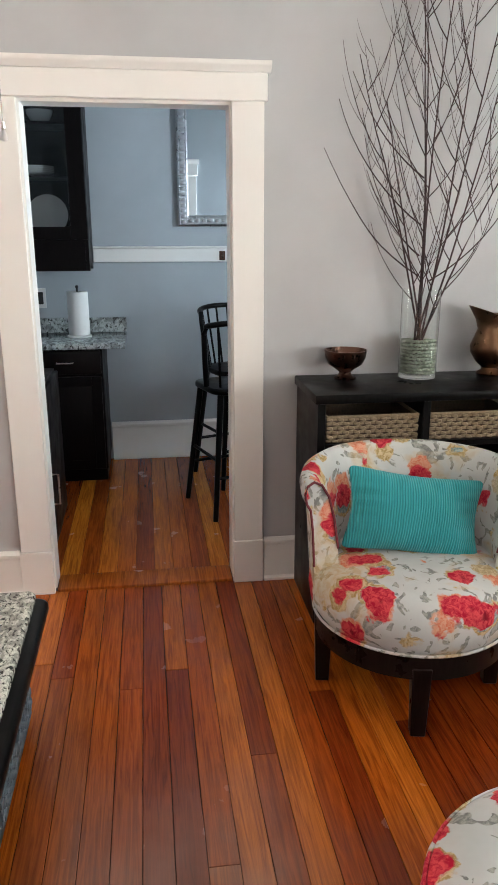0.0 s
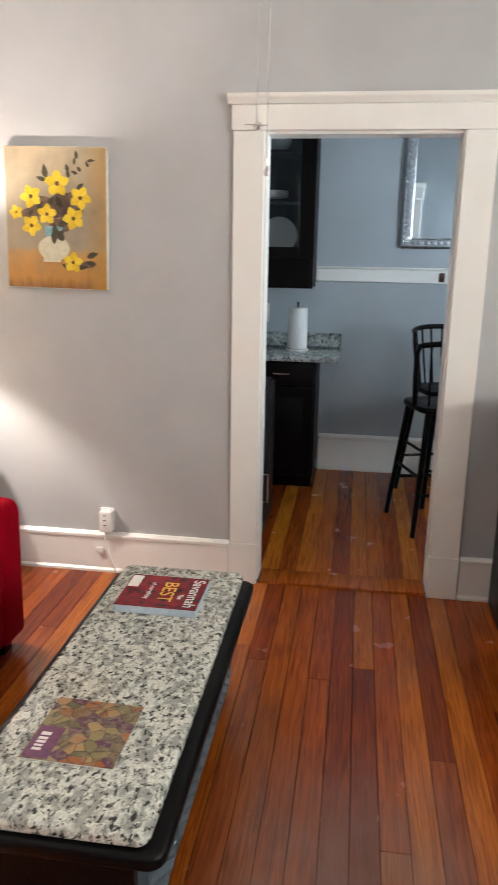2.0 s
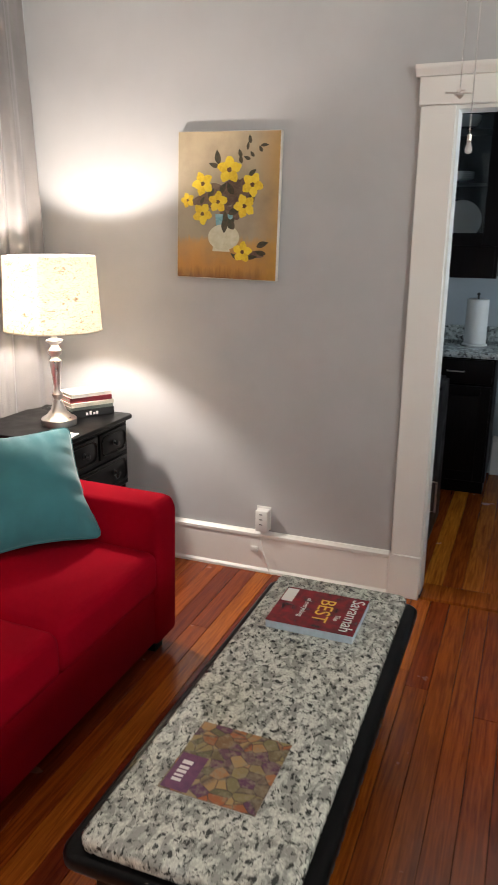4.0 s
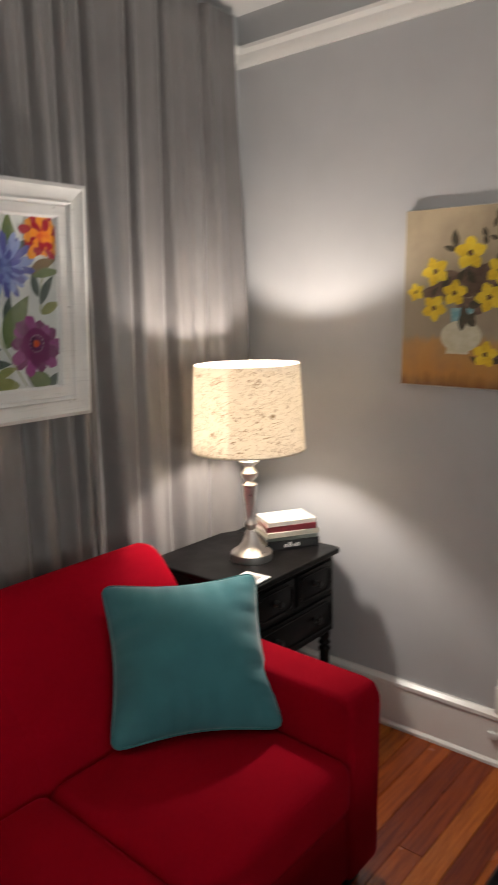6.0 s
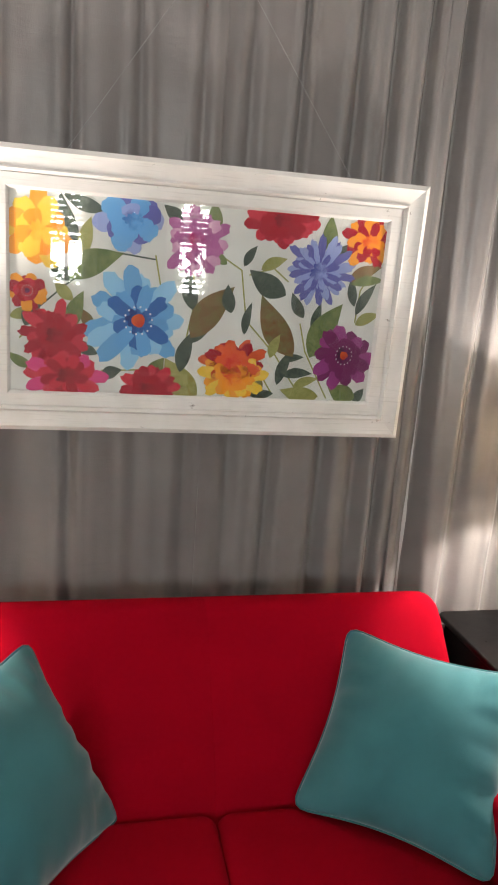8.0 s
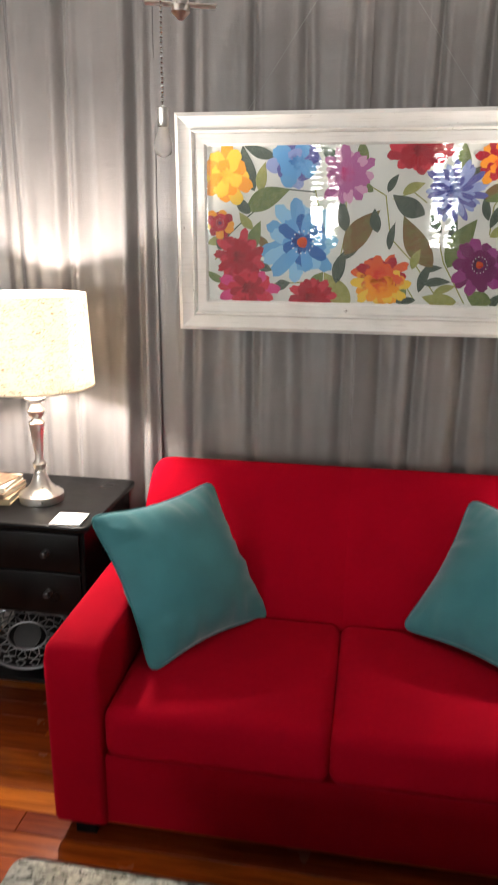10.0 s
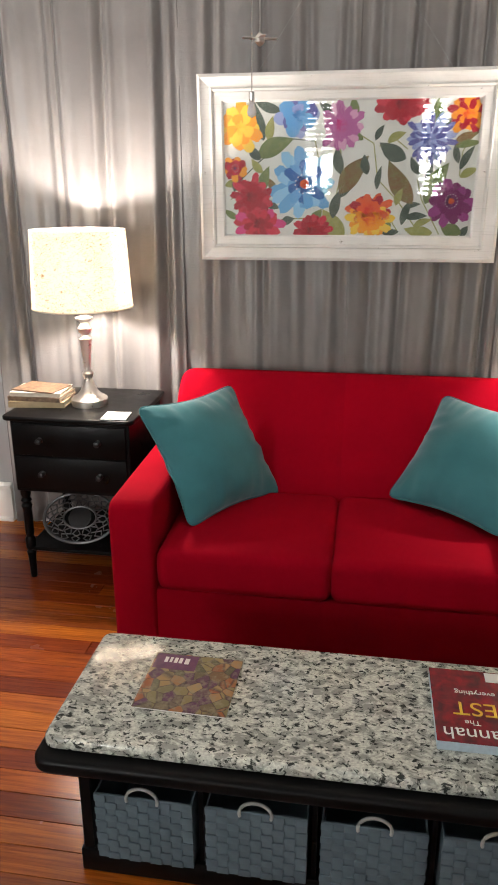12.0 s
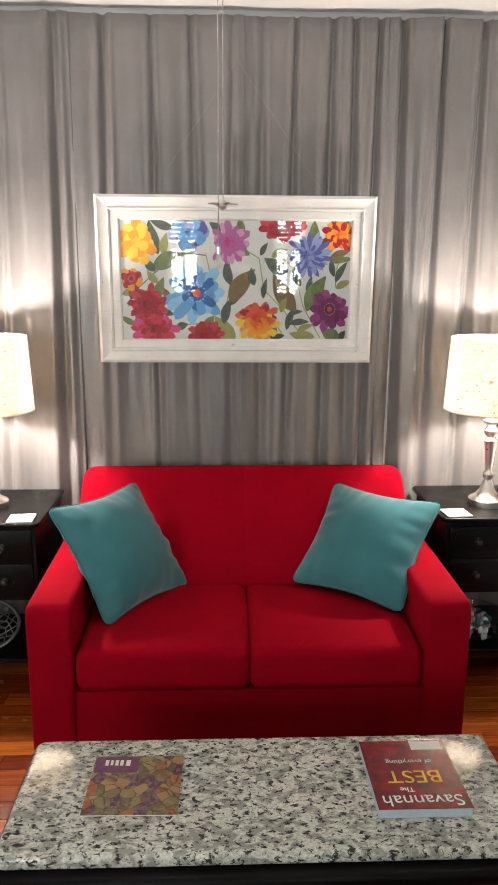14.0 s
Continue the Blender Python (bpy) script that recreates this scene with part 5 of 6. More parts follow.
def pitcher():
    t = thing("pitcher", pose(1.405, 2.98, 0.9665), "aged copper pitcher with a flared spout on the black shelf", "pitcher")
    body = lathe([(0.055, 0), (0.058, 0.006), (0.040, 0.018), (0.035, 0.03), (0.065, 0.055), (0.088, 0.095), (0.090, 0.125), (0.075, 0.165), (0.058, 0.19), (0.060, 0.22), (0.075, 0.255),
                  (0.071, 0.256), (0.055, 0.222), (0.052, 0.19), (0.07, 0.16), (0.001, 0.04)], 40)
    for v in body.verts:
        f = max(0, (v.co.z - 0.17) / 0.09)
        if v.co.x < 0:
            v.co.x *= 1 + 0.55 * f
            v.co.z += 0.03 * f * (-v.co.x / 0.08)
    part("body", body, COPPER, t)
    part("handle", tube([(0.07, 0, 0.24), (0.12, 0, 0.25), (0.145, 0, 0.20), (0.13, 0, 0.14), (0.086, 0, 0.10)], 0.008, 10), COPPER, t)
    return t


pitcher()
TWIG = plain("dark_red_twig", (0.038, 0.016, 0.016), 0.6, 0.4, 30)


def vase_of_branches():
    t = thing("vase_of_branches", pose(1.07, 2.965, 0.9665), "tall clear glass vase with bare dark branches in glass beads", "vase")
    gl = part("vase", lathe([(0.078, 0), (0.080, 0.004), (0.080, 0.366), (0.0775, 0.366), (0.0775, 0.014), (0.001, 0.013)], 48), VASE_GLASS, t, "clear glass cylinder vase")
    gl.visible_shadow = False
    rnd = random.Random(9)
    beads = []
    for k in range(230):
        lay = k // 23
        a = 2 * math.pi * (k % 23) / 23 + lay * 0.14
        beads.append(moved(lathe([(0.002, -0.007), (0.010, -0.004), (0.0115, 0), (0.010, 0.004), (0.002, 0.007)], 8), pose(0.064 * math.cos(a), 0.064 * math.sin(a), 0.027 + lay * 0.0145, rnd.uniform(-20, 20), rnd.uniform(-20, 20))))
    part("glass_beads", joined(*beads), BEADS, t, "pale green glass beads")["kind"] = "stuff"

    def shoot(start, way, length, thick, bend, depth):
        pts, p, d = [Vector(start)], Vector(start), Vector(way).normalized()
        n = 9
        bm_list = []
        for i in range(n):
            d = (d + Vector((rnd.uniform(-0.05, 0.05), rnd.uniform(-0.04, 0.04), 0)) + Vector((0, 0, bend))).normalized()
            p = p + d * length / n
            if p.y > 0.09:
                p.y = 0.09
            pts.append(p.copy())
            if depth and i >= 1 and i < n - 1 and rnd.random() < (0.9 if depth == 2 else 0.45):
                side = rnd.choice((-1, 1))
                out = (d + Vector((side * rnd.uniform(0.6, 1.2), rnd.uniform(-0.5, 0.25), 0.05))).normalized()
                bm_list += shoot(p, out, length * rnd.uniform(0.28, 0.5) * (1 - 0.04 * i), thick * 0.5, 0.16, depth - 1)
        bm_list.append(tube(pts, thick, 6, thick * 0.35))
        return bm_list

    for k, (dx, dy, ln) in enumerate(((-0.30, -0.05, 1.05), (-0.19, 0.02, 1.25), (-0.03, -0.06, 1.5), (0.08, 0.03, 1.6), (0.16, -0.05, 1.6), (0.24, 0.02, 1.5), (0.31, -0.06, 1.35), (0.03, 0.04, 1.5), (0.40, 0.0, 1.15))):
        foot = (-dx * 0.12 + 0.012 * math.cos(k), 0.02 * math.sin(k * 2.1), 0.05)
        part("branch", joined(*shoot(foot, (dx, dy, 1), ln, 0.0048, 0.012, 2)), TWIG, t)
    for dx, z, ln in ((-0.95, 0.42, 0.66), (-0.85, 0.62, 0.60), (-0.75, 0.50, 0.42), (-0.8, 0.8, 0.5), (0.8, 0.40, 0.6)):
        part("branch", joined(*shoot((-0.02 if dx < 0 else 0.03, 0, z), (dx, -0.15, 0.42), ln, 0.0034, 0.11, 0)), TWIG, t)
    return t


VASE_GLASS = REAL_GLASS
BEADS = Mat("pale_glass_beads", (0.52, 0.58, 0.48), 0.08, 0.0, Transmission_Weight=0.4).m
vase_of_branches()


# ---- armchair and ottoman ----
WELT = plain("dark_welt", (0.16, 0.02, 0.03), 0.7)


def tub_chair():
    t = thing("tub_armchair", pose(0.815, 2.228, 0, 0, 0, -12), "low barrel armchair in white floral print on dark wooden legs", "armchair")
    seat = lathe([(0.27, 0.288), (0.325, 0.294), (0.348, 0.33), (0.356, 0.39), (0.350, 0.44), (0.322, 0.474), (0.24, 0.495), (0.12, 0.503), (0.002, 0.505)], 64)
    part("seat", seat, FLORAL, t)
    part("seat_welt", tube([(0.338 * math.cos(2 * math.pi * k / 60), 0.338 * math.sin(2 * math.pi * k / 60), 0.300) for k in range(62)], 0.005, 6), FLORAL, t)
    part("apron", lathe([(0.315, 0.205), (0.328, 0.211), (0.328, 0.289), (0.28, 0.2905)], 56), ESPRESSO, t)
    for a in (-90, -178, 2, 90):
        c, s = math.cos(radians(a)), math.sin(radians(a))
        bm = prism([(-0.031, -0.031), (0.031, -0.031), (0.031, 0.031), (-0.031, 0.031)], 0.0, 0.25, "z", 0.003, 1)
        for v in bm.verts:
            f = 0.76 + 0.24 * min(1, v.co.z / 0.22)
            v.co.x *= f
            v.co.y *= f
        part("leg", moved(bm, pose(0.300 * c, 0.300 * s, 0, 0, 0, a)), ESPRESSO, t)
    prof = [(0.268, 0.46), (0.275, 0.55), (0.292, 0.665), (0.312, 0.745), (0.338, 0.79), (0.364, 0.803), (0.386, 0.789), (0.394, 0.760), (0.388, 0.725), (0.374, 0.70), (0.366, 0.63), (0.358, 0.49), (0.346, 0.33), (0.315, 0.31)]
    bm = bmesh.new()
    n, rings = 54, []
    for k in range(n + 1):
        u = 2 * k / n - 1
        a = radians(90 + u * 108)
        low = 0.018 * max(0, abs(u) - 0.45) ** 1.2 / 0.55 ** 1.2
        ring = []
        for r, z in prof:
            f = max(0, (z - 0.42) / 0.36)
            zz = z - low * f
            ring.append(bm.verts.new((r * math.cos(a), r * math.sin(a), zz)))
        rings.append(ring)
    for p, q in zip(rings, rings[1:]):
        for i in range(len(prof)):
            j = (i + 1) % len(prof)
            bm.faces.new((p[i], p[j], q[j], q[i]))
    bm.faces.new(rings[0])
    bm.faces.new(rings[-1])
    bmesh.ops.recalc_face_normals(bm, faces=bm.faces)
    part("barrel_back", bm, FLORAL, t, sharp=60)
    for u in (-1, 1):
        a = radians(90 + u * 108.6)
        path = [(r * math.cos(a), r * math.sin(a), z - 0.018 * max(0, (z - 0.42) / 0.36)) for r, z in prof[1:-2]]
        part("arm_welt", tube(path, 0.0045, 6), WELT, t, "dark piping round the arm front")
    return t


tub_chair()


def corduroy():
    m = Mat("turquoise_corduroy", (0.02, 0.36, 0.37), 0.8)
    w = m.node("TexWave", Vector=m.coords(), Scale=36.0, Distortion=0.8, Detail=2.0)
    m.wire("Base Color", m.ramp(w.outputs[1], (0.2, (0.012, 0.24, 0.26)), (0.6, (0.02, 0.34, 0.36))))
    m.bump(w.outputs[1], 0.6, 0.004)
    m.set("Sheen Weight", 0.2)
    return m.m


lumbar = thing("lumbar_pillow", frame_of((0.822, 2.262, 0.626), (0.46, -0.05, -0.064), (0.055, 0.10, 0.25)), "rectangular turquoise corduroy cushion leaning in the armchair", "pillow")
part("cover", cushion_shape(0.485, 0.288, 0.075), corduroy(), lumbar, sharp=80)


def ottoman():
    t = thing("ottoman", pose(0.735, 0.885, 0), "round ottoman in faded white floral print", "ottoman")
    part("cushion", lathe([(0.32, 0.16), (0.35, 0.165), (0.362, 0.20), (0.364, 0.36), (0.350, 0.405), (0.31, 0.428), (0.20, 0.44), (0.002, 0.445)], 56), FLORAL, t)
    part("welt", tube([(0.356 * math.cos(2 * math.pi * k / 60), 0.356 * math.sin(2 * math.pi * k / 60), 0.398) for k in range(62)], 0.005, 6), FLORAL, t)
    part("plinth", lathe([(0.30, 0.11), (0.325, 0.112), (0.325, 0.1595), (0.3, 0.16)], 48), ESPRESSO, t)
    for a in (45, 135, 225, 315):
        part("leg", moved(lathe([(0.016, 0), (0.028, 0.112)], 14), pose(0.26 * math.cos(radians(a)), 0.26 * math.sin(radians(a)), 0)), ESPRESSO, t)
    return t


ottoman()


# ---- ceiling fan with its two pull chains ----
def fan_and_chains():
    t = thing("ceiling_fan", pose(-0.31, 1.52, 0), "white ceiling fan with two long bead pull chains", "ceiling fan")
    part("canopy", lathe([(0.02, 2.70), (0.06, 2.73), (0.075, 2.8195), (0.07, 2.8199)], 32), WHITE, t)
    part("motor_housing", lathe([(0.03, 2.47), (0.07, 2.48), (0.11, 2.53), (0.12, 2.60), (0.10, 2.66), (0.03, 2.70)], 36), WHITE, t)
    for k in range(4):
        bl = box((0.16, -0.06, -0.004), (0.62, 0.06, 0.004), 0.003, 1)
        b = part("blade", moved(bl, pose(0, 0, 2.60, 0, 0, 45 + 90 * k) @ pose(0, 0, 0, 10)), WHITE, t)
        part("blade_arm", moved(box((0.09, -0.02, -0.006), (0.19, 0.02, 0.001)), pose(0, 0, 2.595, 0, 0, 45 + 90 * k)), NICKEL, b)
    bead = None
    for x, y, low, kind in ((0.002, -0.026, 1.752, "bulb"), (-0.022, -0.018, 1.828, "fan")):
        tx, ty = x, y
        ch = part("pull_chain", tube([(tx, ty, 2.48), (x, y, low)], 0.0006, 6), CHROME, t, "long bead pull chain")
        if bead is None:
            bead = mesh_of("bead", lathe([(0.0003, -0.0012), (0.0010, -0.0007), (0.0012, 0), (0.0010, 0.0007), (0.0003, 0.0012)], 8))
            bead.materials.append(CHROME)
        for k in range(200):
            o = new("bead", bead)
            o.parent = ch
            f = (0.002 + k * 0.0032) / (2.48 - low)
            o.location = (x + (tx - x) * f, y + (ty - y) * f, low + (2.48 - low) * f)
        if kind == "bulb":
            part("pull_cap", moved(lathe([(0.001, 0.002), (0.0038, 0.001), (0.0041, -0.011), (0.0036, -0.012)], 16), pose(x, y, low)), NICKEL, t)
            part("pull_bulb", moved(lathe([(0.0035, -0.012), (0.0041, -0.015), (0.0060, -0.021), (0.0068, -0.026), (0.0055, -0.030), (0.001, -0.0325)], 20), pose(x, y, low)), PULL_FROST, t, "small frosted bulb-shaped pull")
        else:
            part("pull_hub", moved(lathe([(0.002, 0.004), (0.006, 0.0), (0.007, -0.008), (0.002, -0.013)], 14), pose(x, y, low)), NICKEL, t)
            for k in range(4):
                part("pull_blade", moved(box((0.004, -0.004, -0.001), (0.026, 0.004, 0.001), 0.0008, 1), pose(x, y, low - 0.003, 0, 0, 20 + 90 * k)), NICKEL, t, "tiny fan-shaped pull blade")
    return t


PULL_FROST = Mat("frosted_pull", (0.86, 0.83, 0.82), 0.35, 0.0, Transmission_Weight=0.8).m
fan_and_chains()

# ---- outlet ----
outlet = thing("wall_outlet", pose(-1.262, NORTH, 0.275), "white wall outlet with a plug-in box and cord", "outlet")
part("cover_plate", box((-0.036, -0.006, -0.058), (0.036, 0, 0.058), 0.003, 2), PLASTIC, outlet)
plug = part("plug_box", box((-0.028, -0.052, -0.055), (0.034, -0.0062, 0.05), 0.006, 2), PLASTIC, outlet)
for z in (-0.02, 0.005, 0.03):
    part("slot", box((-0.006, -0.0535, z), (0.008, -0.0521, z + 0.004)), IRON, plug)
part("cord", tube([(0.0, -0.03, -0.054), (-0.005, -0.042, -0.09), (0.012, -0.05, -0.15), (0.03, -0.05, -0.21), (0.05, -0.045, -0.262), (0.06, -0.04, -0.266)], 0.003, 8), PLASTIC, outlet)
jack = thing("cable_jack", pose(-1.30, NORTH - 0.0205, 0.118), "small white cable jack on the baseboard", "cable jack")
part("jack_body", box((-0.018, -0.014, -0.014), (0.018, 0, 0.014), 0.004, 2), PLASTIC, jack)


# ---- kitchen ----
def base_cabinet(x0, x1, y0, y1, face, label):
    """A dark base unit; face is the side its drawer and door are on ('s' or 'e')."""
    t = thing("base_cabinet", pose(x0, y0, 0), label, "cabinet", "kitchen base cabinets")
    w, d = x1 - x0, y1 - y0
    part("body", box((0, 0, 0.09), (w, d, 0.872), 0.003, 1), KCAB, t)
    part("toe_kick", box((0.02, 0.05, 0.0), (w - 0.01, d, 0.09)), KCAB, t)
    if face == "s":
        dr = part("drawer", box((0.012, -0.02, 0.715), (w - 0.012, 0, 0.86), 0.004, 2), KCAB, t)
        part("handle", tube([(w / 2 - 0.05, -0.021, 0.79), (w / 2 - 0.05, -0.045, 0.79), (w / 2 + 0.05, -0.045, 0.79), (w / 2 + 0.05, -0.021, 0.79)], 0.004, 8), NICKEL, dr)
        door = part("door", box((0.012, -0.02, 0.10), (w - 0.012, 0, 0.70), 0.004, 2), KCAB, t)
        for lo, hi in (((0.012, -0.026, 0.10), (0.072, -0.0202, 0.70)), ((w - 0.072, -0.026, 0.10), (w - 0.012, -0.0202, 0.70)), ((0.0722, -0.026, 0.64), (w - 0.0722, -0.0202, 0.70)), ((0.0722, -0.026, 0.10), (w - 0.0722, -0.0202, 0.16))):
            part("door_rail", box(lo, hi, 0.002, 1), KCAB, door)
        part("handle", tube([(0.04, -0.027, 0.62), (0.04, -0.05, 0.62), (0.04, -0.05, 0.52), (0.04, -0.027, 0.52)], 0.004, 8), NICKEL, door)
    else:
        door = part("door", box((w, 0.012, 0.10), (w + 0.02, d - 0.012, 0.86), 0.004, 2), KCAB, t)
        part("handle", tube([(w + 0.021, 0.06, 0.30), (w + 0.05, 0.06, 0.30), (w + 0.05, 0.06, 0.45), (w + 0.021, 0.06, 0.45)], 0.005, 8), NICKEL, door)
    return t


base_cabinet(-0.80, -0.345, 4.61, KNORTH - 0.001, "s", "dark wooden base cabinet under the granite counter")
base_cabinet(-1.23, -0.802, 4.61, KNORTH - 0.001, "s", "dark wooden sink cabinet under the granite counter")
# The dark appliance by the door, given the cabinet's shape and handle.
base_cabinet(-1.1, -0.56, 3.36, 3.95, "e", "dark kitchen appliance just inside the doorway, built as a cabinet")
top = thing("granite_counter", pose(-1.59, 4.56, 0.8725), "grey speckled granite counter with a short backsplash", "counter")
part("slab", box((0, 0, 0), (1.39, 0.565, 0.036), 0.006, 2), KGRANITE, top)
part("backsplash", box((0, 0.545, 0.0365), (1.39, 0.565, 0.135), 0.004, 1), KGRANITE, top)
sink = thing("sink", pose(-0.93, 4.86, 0.909), "small steel sink set into the granite counter", "sink")
part("basin", lathe([(0.17, 0.002), (0.18, 0.006), (0.185, 0.002), (0.185, 0.0)], 36), SILVER, sink)
part("basin_floor", lathe([(0.002, 0.0012), (0.169, 0.0014), (0.169, 0.0022), (0.002, 0.0012)], 36), plain("dark_steel", (0.09, 0.10, 0.10), 0.25), sink)
part("tap", tube([(0.03, 0.18, 0), (0.03, 0.18, 0.07), (0.02, 0.14, 0.10), (0.01, 0.07, 0.09)], 0.011, 10), CHROME, sink)
part("tap_handle", moved(lathe([(0.02, 0), (0.022, 0.02), (0.012, 0.05), (0.014, 0.06), (0.002, 0.066)], 16), pose(0.11, 0.17, 0)), CHROME, sink)
towel = thing("paper_towel_holder", pose(-0.50, 4.90, 0.909), "white paper towel roll on an upright holder", "paper towel holder")
part("base", lathe([(0.078, 0), (0.080, 0.004), (0.076, 0.010), (0.002, 0.012)], 32), PLASTIC, towel)
part("roll", lathe([(0.02, 0.0125), (0.066, 0.0125), (0.068, 0.018), (0.067, 0.284), (0.065, 0.288), (0.02, 0.287)], 36), PAPER, towel)
part("post", lathe([(0.006, 0.012), (0.006, 0.31), (0.010, 0.315), (0.010, 0.325), (0.002, 0.33)], 14), IRON, towel)


def upper_cabinet():
    x0, x1, y0, y1, z0, z1 = -0.92, -0.40, 4.79, KNORTH - 0.001, 1.52, 2.50
    t = thing("wall_cabinet", pose(x0, y0, 0), "dark wooden wall cabinet with a glass door and plates inside", "cabinet")
    w, d = x1 - x0, y1 - y0
    for lo, hi in (((0, 0, z0), (0.018, d, z1)), ((w - 0.018, 0, z0), (w, d, z1)), ((0.0182, 0, z0), (w - 0.0182, d, z0 + 0.018)), ((0.0182, 0, z1 - 0.018), (w - 0.0182, d, z1)), ((0.0182, d - 0.01, z0 + 0.0182), (w - 0.0182, d, z1 - 0.0182))):
        part("carcass_panel", box(lo, hi), KCAB, t)
    for z in (1.88, 2.18):
        part("shelf_board", box((0.019, 0.02, z), (w - 0.019, d - 0.011, z + 0.016)), KCAB, t)
    door = part("door", joined(box((0.002, -0.022, z0), (0.062, -0.001, z1), 0.003, 1), box((w - 0.10, -0.022, z0), (w - 0.002, -0.001, z1), 0.003, 1), box((0.0622, -0.022, z0), (w - 0.1002, -0.001, z0 + 0.075), 0.003, 1), box((0.0622, -0.022, z1 - 0.075), (w - 0.1002, -0.001, z1), 0.003, 1)), KCAB, t)
    g = part("glass_pane", box((0.055, -0.012, z0 + 0.07), (w - 0.095, -0.009, z1 - 0.07)), GLASS, door)
    g.visible_shadow = False
    curve = [(0.004, z0 - 0.0005), (0.004, z0 - 0.19)] + [(0.05 + (d - 0.05) * k / 8, z0 - 0.19 + 0.03 * math.sin(math.pi * k / 8)) for k in range(9)] + [(d, z0 - 0.0005)]
    part("side_skirt", prism([(p, q) for p, q in curve], w - 0.022, w - 0.002, "x"), KCAB, t)
    part("valance", box((0.0, 0.004, z0 - 0.19), (w - 0.0225, 0.02, z0 - 0.0005), 0.003, 1), KCAB, t)
    return t


upper_cabinet()
PLATE = Mat("white_glazed_plate", (0.7, 0.71, 0.70), 0.15).m
plate_profile = [(0.05, 0), (0.055, 0.003), (0.08, 0.008), (0.125, 0.02), (0.127, 0.023), (0.08, 0.012), (0.002, 0.006)]
for k in range(4):
    p = tagged(part("plate", lathe(plate_profile, 40), PLATE), "white plate in a stack behind the cabinet glass", "plate", "plates in the cabinet")
    p.location = (-0.72, 4.95, 1.8965 + k * 0.011)
p = tagged(part("plate", lathe(plate_profile, 40), PLATE), "large white plate stood on edge in the cabinet", "plate", "plates in the cabinet")
p.matrix_world = pose(-0.66, 5.03, 1.666, 80, 0, 0)
p = tagged(part("bowl", lathe([(0.03, 0), (0.05, 0.01), (0.075, 0.05), (0.08, 0.075), (0.076, 0.075), (0.002, 0.012)], 32), PLATE), "white bowl on the top cabinet shelf", "bowl")
p.location = (-0.66, 4.95, 2.1965)

structure("ledge_trim", joined(box((-0.398, KNORTH - 0.02, 1.370), (KEAST, KNORTH, 1.458), 0.003, 1), box((-0.398, KNORTH - 0.035, 1.4582), (KEAST, KNORTH, 1.473), 0.003, 1)), WHITE, "white painted ledge board along the kitchen wall", "trim")
hook = thing("coat_hook", pose(0.46, KNORTH - 0.02, 1.41), "small bronze hook on the white ledge board", "hook")
part("plate", box((-0.02, -0.006, -0.03), (0.02, 0, 0.03), 0.003, 1), BRONZE, hook)
part("prong", tube([(0, -0.006, 0.0), (0, -0.04, -0.012), (0, -0.055, 0.004), (0, -0.055, 0.02)], 0.005, 8), BRONZE, hook)
sw = thing("wall_switch", pose(-0.765, KNORTH, 1.14), "dark wall switch in a white plate above the counter", "switch")
part("plate", box((-0.04, -0.006, -0.065), (0.04, 0, 0.065), 0.002, 1), PLASTIC, sw)
part("insert", box((-0.022, -0.008, -0.04), (0.022, -0.0062, 0.04)), IRON, sw)


def wall_mirror():
    w, h = 0.62, 0.86
    t = thing("wall_mirror", pose(0.168 + w / 2, KNORTH - 0.001, 1.60 + h / 2), "rectangular mirror in an embossed silver frame on the kitchen wall", "mirror")
    moulding_frame(w, h, [(0, 0), (0, 0.028), (0.010, 0.034), (0.016, 0.024), (0.058, 0.020), (0.062, 0.026), (0.070, 0.022), (0.072, 0.006), (0.072, 0)], t, SILVER)
    part("mirror_glass", box((-w / 2 + 0.06, -0.008, -h / 2 + 0.06), (w / 2 - 0.06, -0.004, h / 2 - 0.06)), MIRROR, t)
    bead = mesh_of("boss", box((-0.016, -0.006, -0.012), (0.016, 0.006, 0.012), 0.005, 2))
    bead.materials.append(SILVER)
    def boss(x, z):
        o = new("boss", bead)
        o.parent = t
        o.location = (x, -0.025, z)
    n = int((h - 0.04) / 0.034)
    for k in range(n):
        for s in (-1, 1):
            boss(s * (w / 2 - 0.037), -h / 2 + 0.03 + k * (h - 0.06) / (n - 1))
    n = int((w - 0.14) / 0.042)
    for k in range(n):
        for s in (-1, 1):
            boss(-w / 2 + 0.085 + k * (w - 0.17) / (n - 1), s * (h / 2 - 0.037))
    return t


wall_mirror()


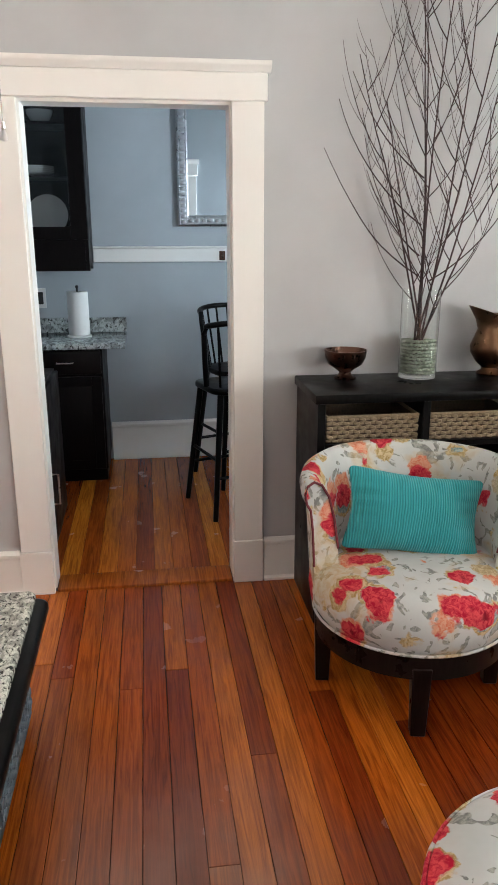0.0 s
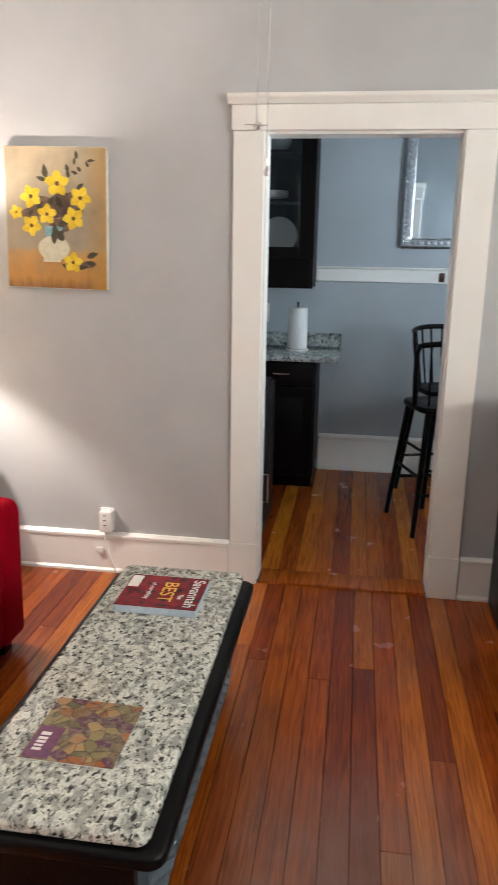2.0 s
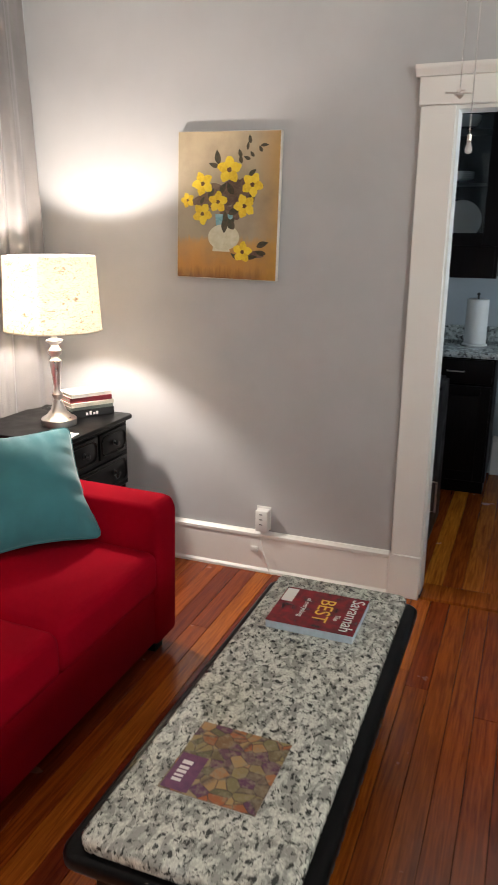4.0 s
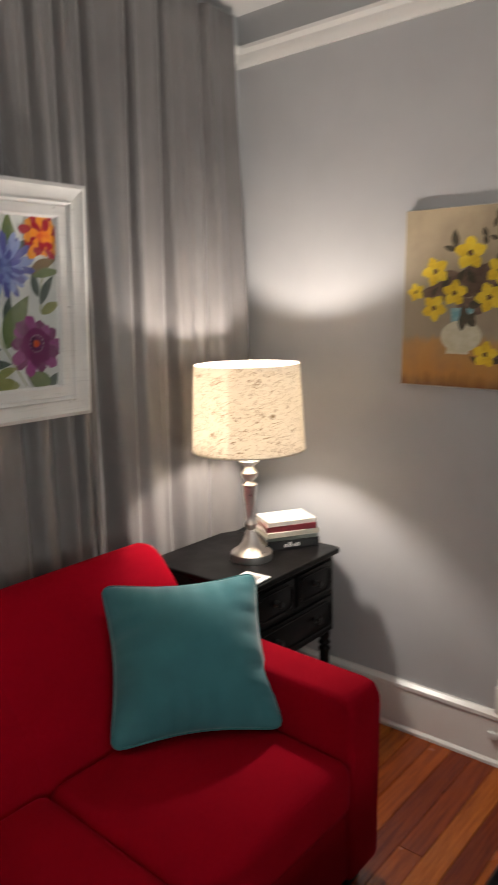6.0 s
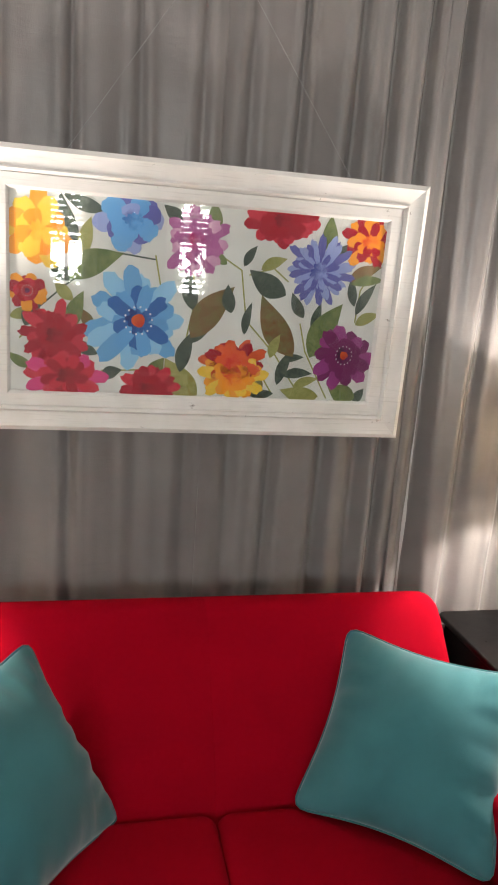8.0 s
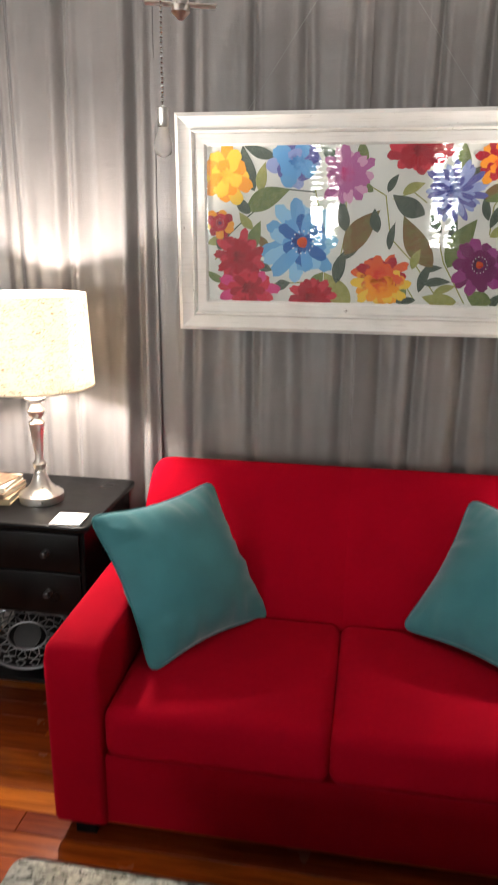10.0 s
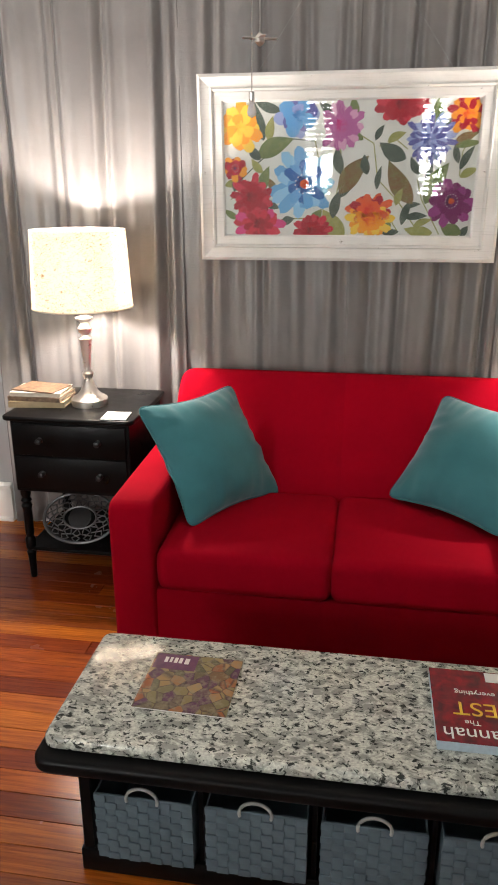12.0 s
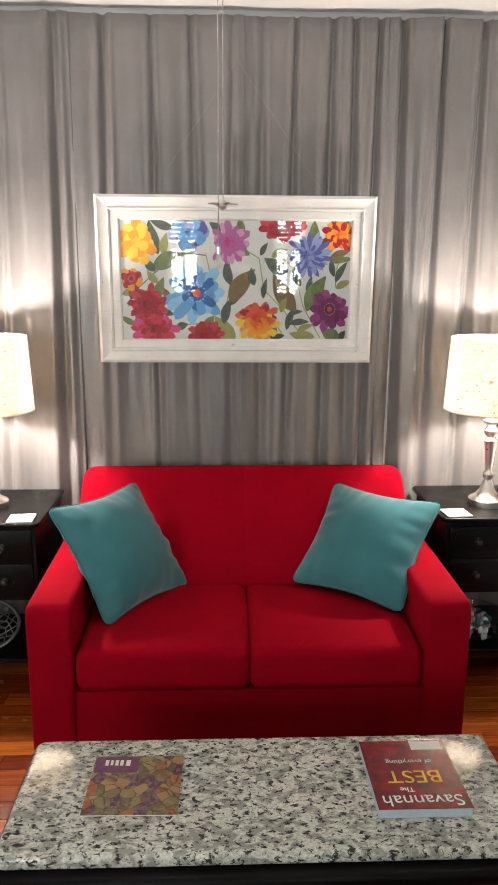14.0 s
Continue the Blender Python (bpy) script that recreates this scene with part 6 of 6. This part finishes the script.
def bar_stool(m):
    """A black stool with a curved spindle back on local -y."""
    t = thing("bar_stool", m, "black bar stool with a curved spindle back", "bar stool", "kitchen bar stools")
    part("seat", slab(-0.19, -0.19, 0.19, 0.19, 0.705, 0.74, 0.09, 0.012), BLACKWOOD, t)
    for sx in (-1, 1):
        for sy in (-1, 1):
            part("leg", tube([(sx * 0.215, sy * 0.215, 0.0), (sx * 0.145, sy * 0.145, 0.705)], 0.015, 10, 0.018), BLACKWOOD, t)
    def lx(z):
        return 0.215 - 0.07 * z / 0.705
    for z, pairs in ((0.24, ((-1, -1, 1, -1), (-1, 1, 1, 1))), (0.34, ((-1, -1, -1, 1), (1, -1, 1, 1)))):
        for a, b, c, d in pairs:
            part("stretcher", tube([(a * lx(z), b * lx(z), z), (c * lx(z), d * lx(z), z)], 0.010, 8), BLACKWOOD, t)
    hoop = []
    for k in range(17):
        a = math.pi * k / 16
        hoop.append((0.205 * math.cos(a), -0.10 - 0.13 * math.sin(a), 1.075 + 0.03 * math.sin(a)))
    rail = [(0.185, -0.04, 0.74), (0.20, -0.06, 0.9), (0.21, -0.08, 1.03)] + hoop + [(-0.21, -0.08, 1.03), (-0.20, -0.06, 0.9), (-0.185, -0.04, 0.74)]
    part("hoop_rail", tube(rail, 0.016, 10), BLACKWOOD, t)
    for k in range(1, 7):
        a = math.pi * (0.06 + 0.88 * k / 7)
        part("spindle", tube([(0.16 * math.cos(a), -0.06 - 0.10 * math.sin(a), 0.74), (0.20 * math.cos(a), -0.10 - 0.128 * math.sin(a), 1.08 + 0.02 * math.sin(a))], 0.007, 8), BLACKWOOD, t)
    return t


bar_stool(pose(0.415, 4.10, 0, 0, 0, 18))
bar_stool(pose(0.50, 4.62, 0, 0, 0, -160))


# ---- floor boards ----
def boards():
    rnd = random.Random(5)
    floor = bpy.data.objects["floor"]
    width = 0.083
    meshes = {}
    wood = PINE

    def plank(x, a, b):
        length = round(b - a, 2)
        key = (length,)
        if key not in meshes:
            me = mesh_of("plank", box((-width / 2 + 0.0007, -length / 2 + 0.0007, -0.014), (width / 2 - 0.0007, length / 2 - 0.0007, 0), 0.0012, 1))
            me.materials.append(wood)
            meshes[key] = me
        ob = new("plank", meshes[key])
        ob.parent = floor
        ob.location = (x, (a + b) / 2, rnd.uniform(-0.0006, 0.0))
    x = WEST + width / 2
    while x < EAST:
        cuts = [SOUTH, round(rnd.uniform(0.2, 2.6), 1), NORTH]
        for a, b in zip(cuts, cuts[1:]):
            plank(x, a, b)
        x += width
    width = 0.09
    meshes.clear()
    wood = KPINE
    x = KWEST + width / 2
    while x < KEAST:
        plank(x, NORTH + 0.12, KNORTH)
        x += width


boards()
